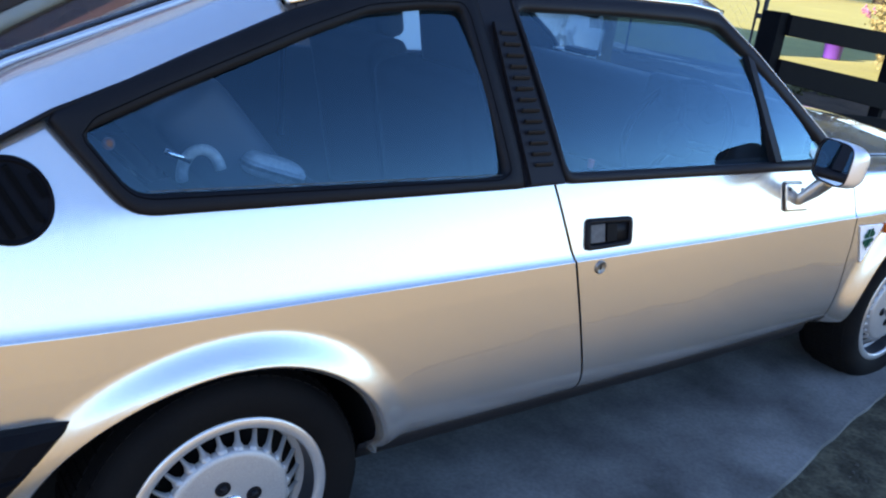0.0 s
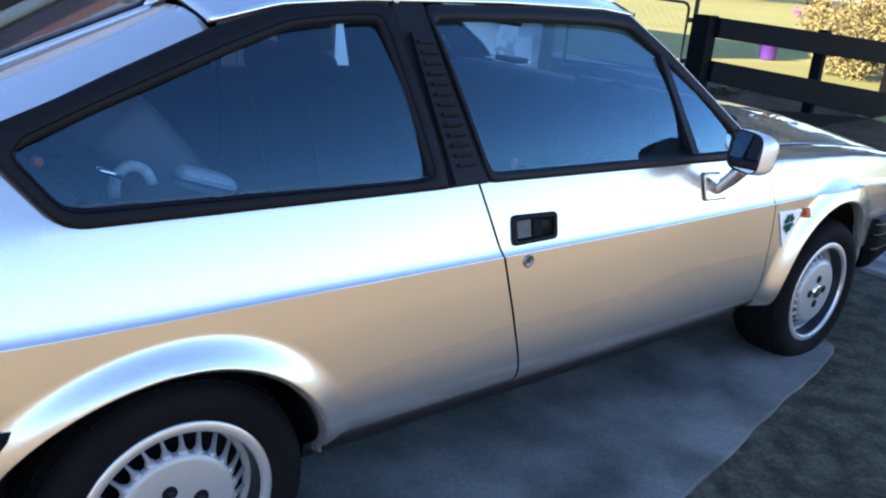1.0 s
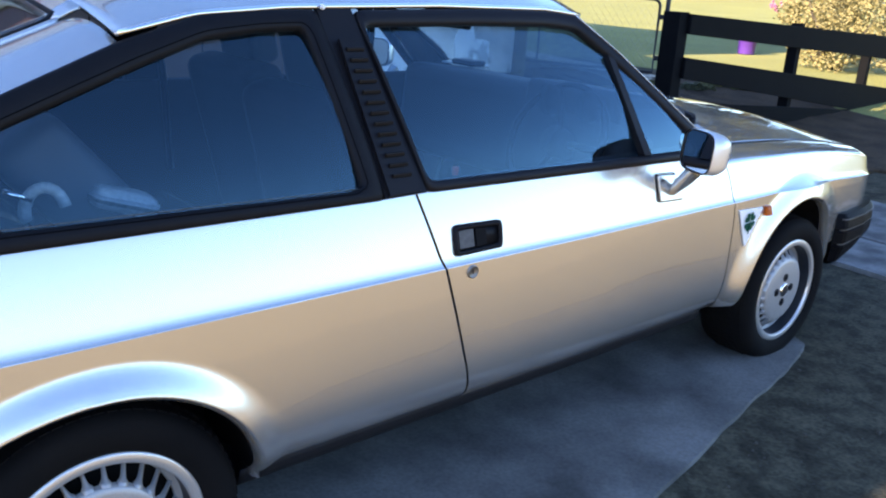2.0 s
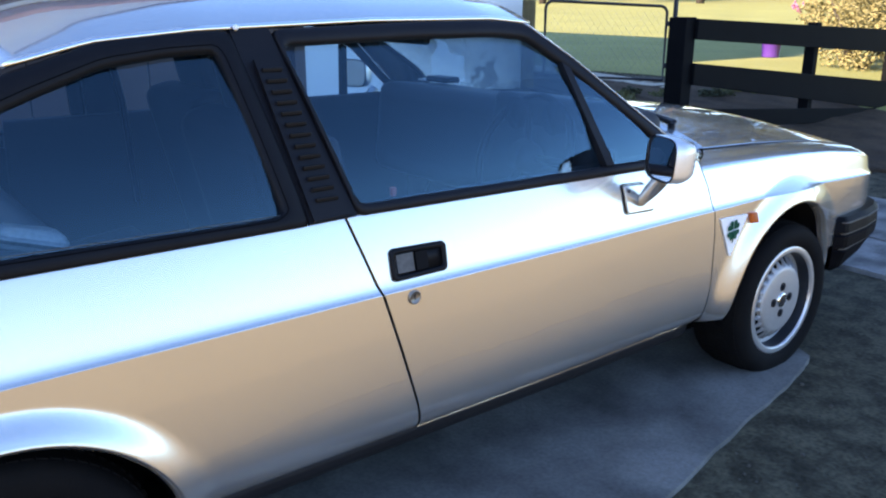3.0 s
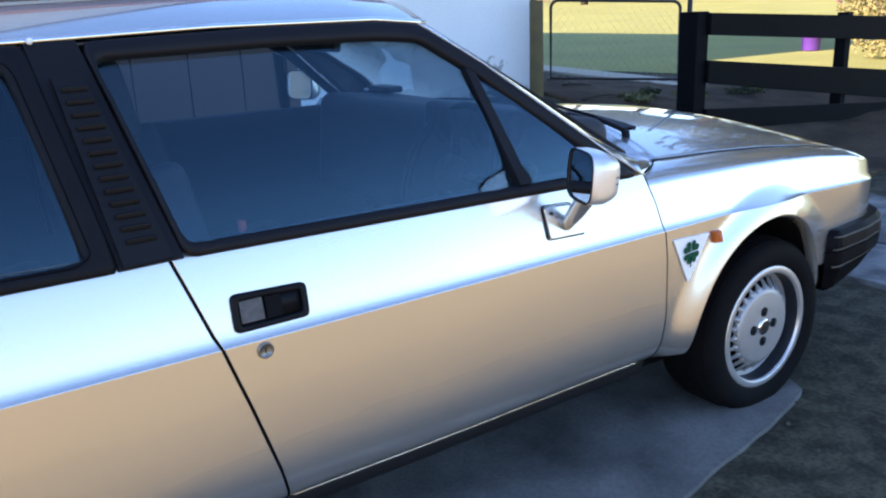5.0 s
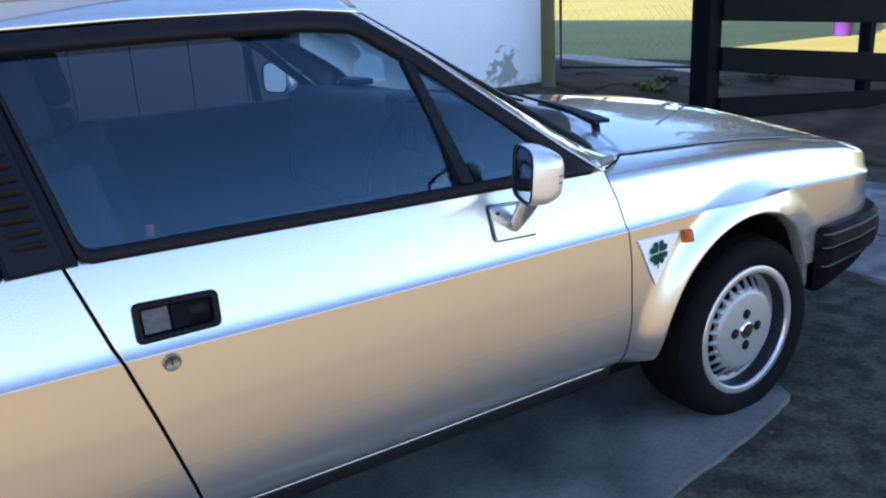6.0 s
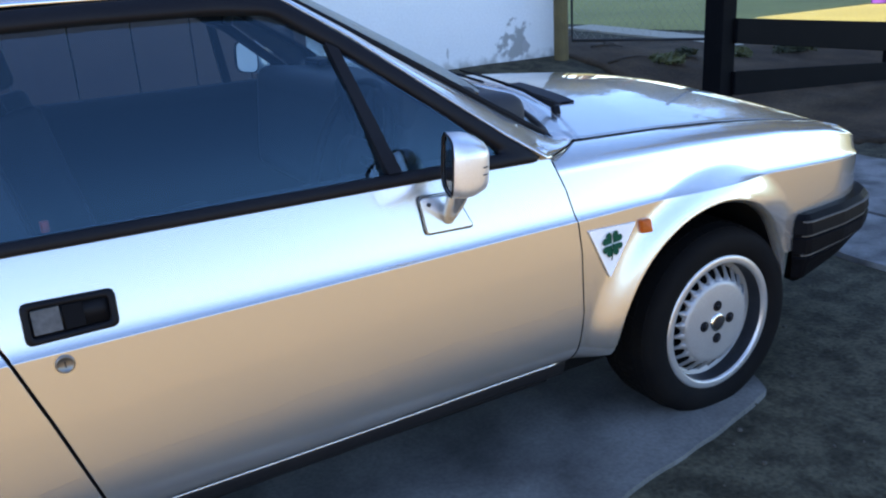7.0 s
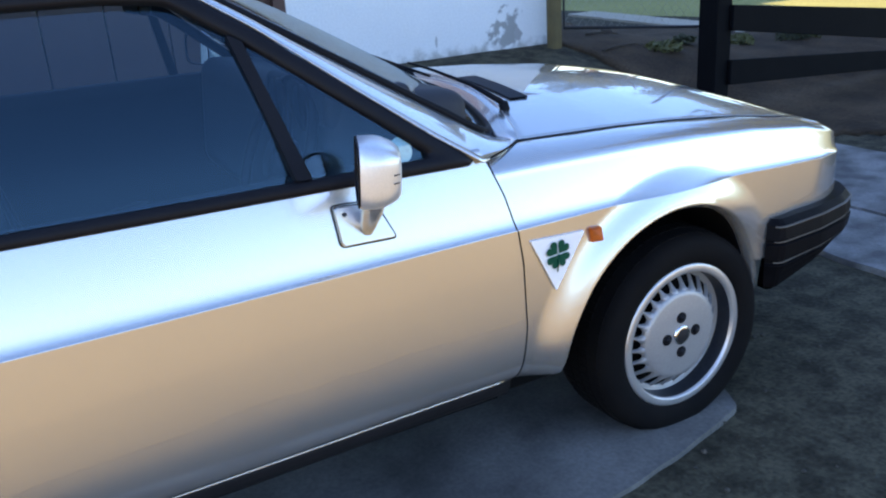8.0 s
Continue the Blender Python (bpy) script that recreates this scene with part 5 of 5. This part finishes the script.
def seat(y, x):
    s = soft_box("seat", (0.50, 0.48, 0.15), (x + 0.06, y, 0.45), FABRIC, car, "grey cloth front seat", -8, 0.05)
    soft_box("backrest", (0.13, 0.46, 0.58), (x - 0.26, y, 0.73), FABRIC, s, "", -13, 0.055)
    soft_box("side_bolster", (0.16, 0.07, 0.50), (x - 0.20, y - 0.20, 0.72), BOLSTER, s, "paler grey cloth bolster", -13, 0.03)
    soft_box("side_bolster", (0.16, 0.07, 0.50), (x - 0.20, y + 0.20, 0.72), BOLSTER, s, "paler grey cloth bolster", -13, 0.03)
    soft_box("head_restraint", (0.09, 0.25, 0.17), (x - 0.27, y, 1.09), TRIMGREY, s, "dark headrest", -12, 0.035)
    for dy in (-0.06, 0.06):
        v, f = tube([(x - 0.29, y + dy, 0.95), (x - 0.275, y + dy, 1.03)], 0.006, 8)
        mesh_part("headrest_stem", v, f, CHROME, s)


seat(0.46, 0.99)
seat(1.12, 1.13)
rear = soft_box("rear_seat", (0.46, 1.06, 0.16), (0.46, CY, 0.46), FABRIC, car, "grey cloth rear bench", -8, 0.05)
soft_box("backrest", (0.15, 1.06, 0.50), (0.155, CY, 0.79), REARCLOTH, rear, "reclined grey rear backrest", -40, 0.055)
bm = bmesh.new()
box(bm, -0.64, 0.02, 0.18, 2 * CY - 0.18, 0.70, 0.72)
part("parcel_shelf", bm, TRIMGREY, car, "dark carpeted load cover", bevel=0.006)
# belt guide hoop and stay; a pale block paints the seat shoulder's highlight
for side in (0, 1):
    arc = [far((0.022 + 0.032 * math.cos(a), 0.24 + 0.03 * k / 12, 0.845 + 0.045 * math.sin(a)), side) for k, a in enumerate(lin(0.2, math.pi * 1.12, 13))]
    v, f = tube(arc, 0.011, 10)
    mesh_part("grab_hoop", v, f, PALE, car, "pale plastic belt guide hoop")
    v, f = tube([far(p, side) for p in ((-0.045, 0.25, 0.890), (0.0, 0.25, 0.870))], 0.006, 8)
    mesh_part("stay", v, f, CHROME, car, "bright metal tailgate stay")
    soft_box("belt_reel_cover", (0.13, 0.09, 0.045), far((0.165, 0.27, 0.845), side), PALE, car, "pale block standing in for the highlight on the rear seat's shoulder", 18, 0.03)
    bm = bmesh.new()
    bmesh.ops.create_uvsphere(bm, u_segments=14, v_segments=8, radius=0.010)
    bmesh.ops.translate(bm, verts=bm.verts, vec=far((-0.178, green(-0.178, 0.946, -0.014), 0.946), side))
    part("window_catch", bm, BROWN, car, "small brown window catch", smooth=True)
    v, f = tube([far(p, side) for p in ((0.66, 0.235, 1.14), (0.70, 0.20, 0.95), (0.74, 0.13, 0.60))], 0.012, 6)
    mesh_part("seat_belt", v, f, BLACK, car, "black seat belt")

dash = soft_box("dashboard", (0.34, 1.12, 0.34), (1.80, CY, 0.785), DASH, car, "dark grey moulded dashboard", 6, 0.06)
soft_box("binnacle", (0.20, 0.42, 0.10), (1.74, 0.46, 0.93), DASH, dash, "instrument hood behind the steering wheel", 6, 0.03)
for y in (0.38, 0.54):
    v, f = lathe([(0.05, 0.0), (0.05, -0.01), (0.0, -0.01)], (0, 0, 0), 24)
    m = Matrix.Translation((1.638, y, 0.930)) @ Matrix.Rotation(radians(-90), 4, "Z")
    mesh_part("dial", [m @ Vector(p) for p in v], f, BLACK, dash)
wheel_c, tilt = Vector((1.585, 0.46, 0.815)), pose(0, 0, 0, 0, -66, 0)
def steer_pt(a, r=0.185, up=0.0):
    return wheel_c + tilt.to_3x3() @ Vector((r * math.cos(a), r * math.sin(a), up))
v, f = tube([steer_pt(k * math.tau / 48) for k in range(48)], 0.013, 10, closed=True)
sw = mesh_part("steering_wheel", v, f, BLACK, car, "black leather-rimmed steering wheel")
for a in (0.3, math.pi - 0.3, math.pi * 1.5):
    v, f = tube([steer_pt(a, 0.03, -0.02), steer_pt(a, 0.18)], 0.012, 8)
    mesh_part("spoke", v, f, BLACK, sw)
v, f = tube([steer_pt(0, 0.0, 0.012), steer_pt(0, 0.0, -0.10), steer_pt(0, 0.0, -0.30)], [0.05, 0.045, 0.03], 16)
mesh_part("hub", v, f, BLACK, sw)
# head lining below the roof and a rear-view mirror
v, f = grid(lambda u, v: tuple(Vector(roof_fn(0.04 + 0.92 * u, 0.03 + 0.94 * v)) + Vector((0, 0, -0.022))), lin(0, 1, 16), lin(0, 1, 16), True)
mesh_part("head_lining", v, f, LINING, car, "pale grey cloth roof lining")
soft_box("rear_view_mirror", (0.03, 0.22, 0.06), (1.40, CY, 1.165), BLACK, car, "black interior mirror", 10, 0.012)
soft_box("sun_visor", (0.16, 0.38, 0.02), (1.33, 0.50, 1.205), BLACK, car, "dark folded sun visor", 8, 0.008)
soft_box("sun_visor", (0.16, 0.38, 0.02), (1.33, 1.10, 1.205), BLACK, car, "dark folded sun visor", 8, 0.008)
bm = bmesh.new()
box(bm, 1.82, 1.93, 1.16, 1.32, 0.960, 0.966)
part("paper", bm, WHITE, car, "white papers lying on the dashboard")
soft_box("black_box", (0.07, 0.13, 0.022), (1.81, 1.15, 0.977), BLACK, car, "small black device on the dashboard", 0, 0.012)


# door furniture on both sides
def furniture(side):
    door_ob = [o for o in car.children if o.name.startswith("door") and not o.name.startswith("door_")][side]
    x0, x1, z0, z1 = 0.798, 0.948, 0.700, 0.764
    def at(x, z, o):
        return far((x, flank(x, z) - o, z), side)
    outer = rounded([(x0, z0 - 0.003), (x0 + 0.002, z1 + 0.002), (x1, z1 - 0.003), (x1 - 0.003, z0 - 0.002)], 0.012)
    inner = rounded([(x0 + 0.012, z0 + 0.008), (x0 + 0.014, z1 - 0.009), (x1 - 0.013, z1 - 0.014), (x1 - 0.015, z0 + 0.009)], 0.006)
    n = 60
    a, b = resample(outer, n), resample(inner, n)
    rows = ((0.0, -0.004), (0.0, 0.005), (0.3, 0.0085), (0.8, 0.008), (1.0, 0.005), (1.0, 0.0012))
    verts, faces = [], []
    for i in range(n):
        for s, o in rows:
            p = a[i].lerp(b[i], s)
            verts.append(at(p.x, p.y, o))
    m = len(rows)
    for i in range(n):
        j = (i + 1) % n
        for k in range(m - 1):
            q = (i * m + k, i * m + k + 1, j * m + k + 1, j * m + k)
            faces.append(q if side == 0 else q[::-1])
    faces.append(tuple(i * m + m - 1 for i in range(n)))
    mesh_part("handle_surround", verts, faces, RUBBER, door_ob, "black door handle recess", smooth=True)
    bm = bmesh.new()
    for q in box(bm, x0 + 0.016, x0 + 0.060, 0, 0.004, z0 + 0.012, z1 - 0.012):
        o = 0.0045 if q.co.y > 0.002 else 0.0
        q.co = Vector(at(q.co.x, q.co.z, o))
    bmesh.ops.recalc_face_normals(bm, faces=bm.faces)
    part("push_button", bm, PLATE, door_ob, "grey metal push plate of the handle", bevel=0.001)
    bm = bmesh.new()
    for q in box(bm, x0 + 0.064, x0 + 0.096, 0, 0.004, z0 + 0.012, z1 - 0.012):
        o = 0.007 if q.co.y > 0.002 else 0.0
        q.co = Vector(at(q.co.x, q.co.z, o))
    bmesh.ops.recalc_face_normals(bm, faces=bm.faces)
    part("pull", bm, BUMPER, door_ob, "black pull of the handle", bevel=0.001)
    lx, lz = 0.848, 0.656
    y = flank(lx, lz)
    v, f = lathe([(0.0158, 0.004), (0.0158, -0.003), (0.0135, -0.005), (0.0118, -0.003), (0.0105, -0.0015), (0.0, -0.002)], (lx, y, lz), 28)
    if side:
        v, f = [far(p, 1) for p in v], [q[::-1] for q in f]
    lock = mesh_part("door_lock", v, f, LOCK, door_ob, "round worn metal door lock")
    bm = bmesh.new()
    box(bm, lx - 0.001, lx + 0.001, y - 0.0035, y, lz - 0.005, lz + 0.005)
    if side:
        for q in bm.verts:
            q.co = Vector(far(q.co, 1))
    part("keyhole", bm, DARKMETAL, lock)


furniture(0)
furniture(1)


def wing_mirror(side):
    """Chrome-backed door mirror on a painted foot."""
    plate = rounded([(1.553, 0.728), (1.548, 0.800), (1.630, 0.795), (1.662, 0.724)], 0.008)
    bm = bmesh.new()
    top = [bm.verts.new(far((x, flank(x, z) - 0.010, z), side)) for x, z in plate]
    low = [bm.verts.new(far((x, flank(x, z) + 0.004, z), side)) for x, z in plate]
    bm.faces.new(top)
    for i in range(len(plate)):
        j = (i + 1) % len(plate)
        bm.faces.new((top[i], low[i], low[j], top[j]))
    bmesh.ops.recalc_face_normals(bm, faces=bm.faces)
    base = part("door_mirror", bm, PAINT, car, "chrome door mirror on a silver foot", bevel=0.002)
    gasket = [far((x, flank(x, z) - 0.002, z), side) for x, z in rounded([(1.550, 0.725), (1.545, 0.803), (1.633, 0.798), (1.666, 0.720)], 0.010)]
    v, f = tube(gasket, 0.0015, 6, closed=True)
    mesh_part("gasket", v, f, RUBBER, base)
    for x, z in ((1.566, 0.785), (1.628, 0.780)):
        bm = bmesh.new()
        bmesh.ops.create_uvsphere(bm, u_segments=10, v_segments=6, radius=0.0045)
        bmesh.ops.translate(bm, verts=bm.verts, vec=far((x, flank(x, z) - 0.011, z), side))
        part("screw", bm, DARKMETAL, base, smooth=True)
    # foot
    path = [(1.606, 0.020, 0.748), (1.604, 0.006, 0.766), (1.600, -0.022, 0.795), (1.598, -0.048, 0.825), (1.598, -0.060, 0.842)]
    if side:
        path = path[:3] + [(1.650, -0.036, 0.83), (1.715, -0.045, 0.90)]
    v, f = tube([far(p, side) for p in path], [0.012, 0.016, 0.020, 0.021, 0.021], 16)
    mesh_part("foot", v, f, PAINT, base, "silver mirror arm")
    # head: superellipse sections from the glass to the back
    m = (1.560, -0.070, 0.886) if side == 0 else (1.715, 1.64, 0.970)
    verts, faces = [], []
    secs = ((0.0, 0.95), (0.004, 1.0), (0.030, 1.0), (0.042, 0.96), (0.056, 0.86), (0.066, 0.76), (0.071, 0.66), (0.0725, 0.50), (0.073, 0.25), (0.0735, 0.02))
    n = 40
    for dx, s in secs:
        for k in range(n):
            a = k * math.tau / n
            ca, sa = math.cos(a), math.sin(a)
            yy = math.copysign(abs(ca) ** 0.5, ca) * 0.069 * s
            zz = math.copysign(abs(sa) ** 0.5, sa) * 0.057 * s
            verts.append(Vector((dx, yy if side == 0 else -yy, zz)))
    for i in range(len(secs) - 1):
        for k in range(n):
            k2 = (k + 1) % n
            q = (i * n + k, i * n + k2, (i + 1) * n + k2, (i + 1) * n + k)
            faces.append(q if side == 0 else q[::-1])
    turn = pose(*m, 0, 4, -21 if side == 0 else 21)
    head = mesh_part("head", [turn @ p for p in verts], faces, SHELL, base, "dulled chrome mirror shell")
    verts = []
    for k in range(n):
        a = k * math.tau / n
        ca, sa = math.cos(a), math.sin(a)
        verts.append(turn @ Vector((0.003, math.copysign(abs(ca) ** 0.5, ca) * 0.066 * 0.97, math.copysign(abs(sa) ** 0.5, sa) * 0.054 * 0.97)))
    mesh_part("mirror_glass", verts, [tuple(range(n))], MIRROR, base, "mirror glass", smooth=False)
    for dz in (0.006, -0.008):
        bar = [turn @ Vector((dx, yy if side == 0 else -yy, dz)) for dx, yy in ((0.0585, -0.060), (0.0665, -0.052), (0.0725, -0.034))]
        mesh_part("slot", *tube(bar, 0.0012, 6), DARKMETAL, base)
    rim = [turn @ Vector((0.0, math.copysign(abs(math.cos(k * math.tau / n)) ** 0.5, math.cos(k * math.tau / n)) * 0.0665,
                          math.copysign(abs(math.sin(k * math.tau / n)) ** 0.5, math.sin(k * math.tau / n)) * 0.0545)) for k in range(n)]
    v, f = tube(rim, 0.0022, 6, closed=True)
    mesh_part("rim", v, f, BLACK, base)


wing_mirror(0)
wing_mirror(1)


# triangular enamel badge and side indicator on the front wing
def wing_pt(x, z, o):
    return (x, flank(x, z) - o, z)


tri_loop = rounded([(1.963, 0.648), (2.108, 0.641), (2.028, 0.520)], 0.005)
bm = bmesh.new()
top = [bm.verts.new(wing_pt(x, z, 0.0028)) for x, z in tri_loop]
low = [bm.verts.new(wing_pt(x, z, -0.002)) for x, z in tri_loop]
bm.faces.new(top)
for i in range(len(tri_loop)):
    j = (i + 1) % len(tri_loop)
    bm.faces.new((top[i], low[i], low[j], top[j]))
bmesh.ops.recalc_face_normals(bm, faces=bm.faces)
badge = part("badge", bm, WHITE, car, "white triangular enamel badge with a green leaf shape")
v, f = tube([wing_pt(x, z, 0.0022) for x, z in tri_loop], 0.0012, 6, closed=True)
mesh_part("badge_rim", v, f, CHROME, badge)
for k in range(4):
    a0 = radians(45 + 90 * k + 4)
    bm = bmesh.new()
    pts = []
    for t in lin(0, math.tau, 25)[:-1]:
        u = (16 * math.sin(t) ** 3) / 17
        w = (13 * math.cos(t) - 5 * math.cos(2 * t) - 2 * math.cos(3 * t) - math.cos(4 * t)) / 17
        r, s = 0.0178 * (w + 1.02) + 0.0008, 0.0182 * u
        x = 2.033 + r * math.cos(a0) - s * math.sin(a0)
        z = 0.604 + r * math.sin(a0) + s * math.cos(a0)
        pts.append(bm.verts.new(wing_pt(x, z, 0.0062)))
    bm.faces.new(pts)
    bmesh.ops.recalc_face_normals(bm, faces=bm.faces)
    part("leaf", bm, GREEN, badge, "green enamel leaf")
v, f = tube([wing_pt(x, z, 0.008) for x, z in ((2.033, 0.604), (2.032, 0.585), (2.029, 0.565))], 0.0016, 6)
mesh_part("stem", v, f, GREEN, badge)
bm = bmesh.new()
for q in box(bm, 2.121, 2.150, 0, 1, 0.611, 0.643):
    q.co = Vector(wing_pt(q.co.x, q.co.z, 0.010 if q.co.y < 0.5 else -0.004))
part("side_indicator", bm, AMBER, car, "small amber side indicator lens", bevel=0.004)
# round sticker inside the quarter window
bm = bmesh.new()
ringv = []
for k in range(28):
    a = k * math.tau / 28
    x, z = 1.712 + 0.024 * math.cos(a), 0.874 + 0.024 * math.sin(a)
    ringv.append(bm.verts.new((x, green(x, z, -0.012), z)))
bm.faces.new(ringv)
part("sticker", bm, STICKER, car, "round pale green sticker inside the quarter window")
bm = bmesh.new()
bmesh.ops.create_cone(bm, cap_ends=True, segments=14, radius1=0.007, radius2=0.008, depth=0.02)
bmesh.ops.translate(bm, verts=bm.verts, vec=(0.868, 0.105, 0.866))
part("lock_button", bm, REDCAP, car, "small faded red door lock button", bevel=0.002)
bm = bmesh.new()
bmesh.ops.create_uvsphere(bm, u_segments=18, v_segments=12, radius=0.024)
bmesh.ops.scale(bm, verts=bm.verts, vec=(1.1, 0.6, 1.0))
bmesh.ops.translate(bm, verts=bm.verts, vec=(1.548, 0.088, 0.872))
part("mirror_control", bm, BLACK, car, "black mirror adjuster inside the window", smooth=True)
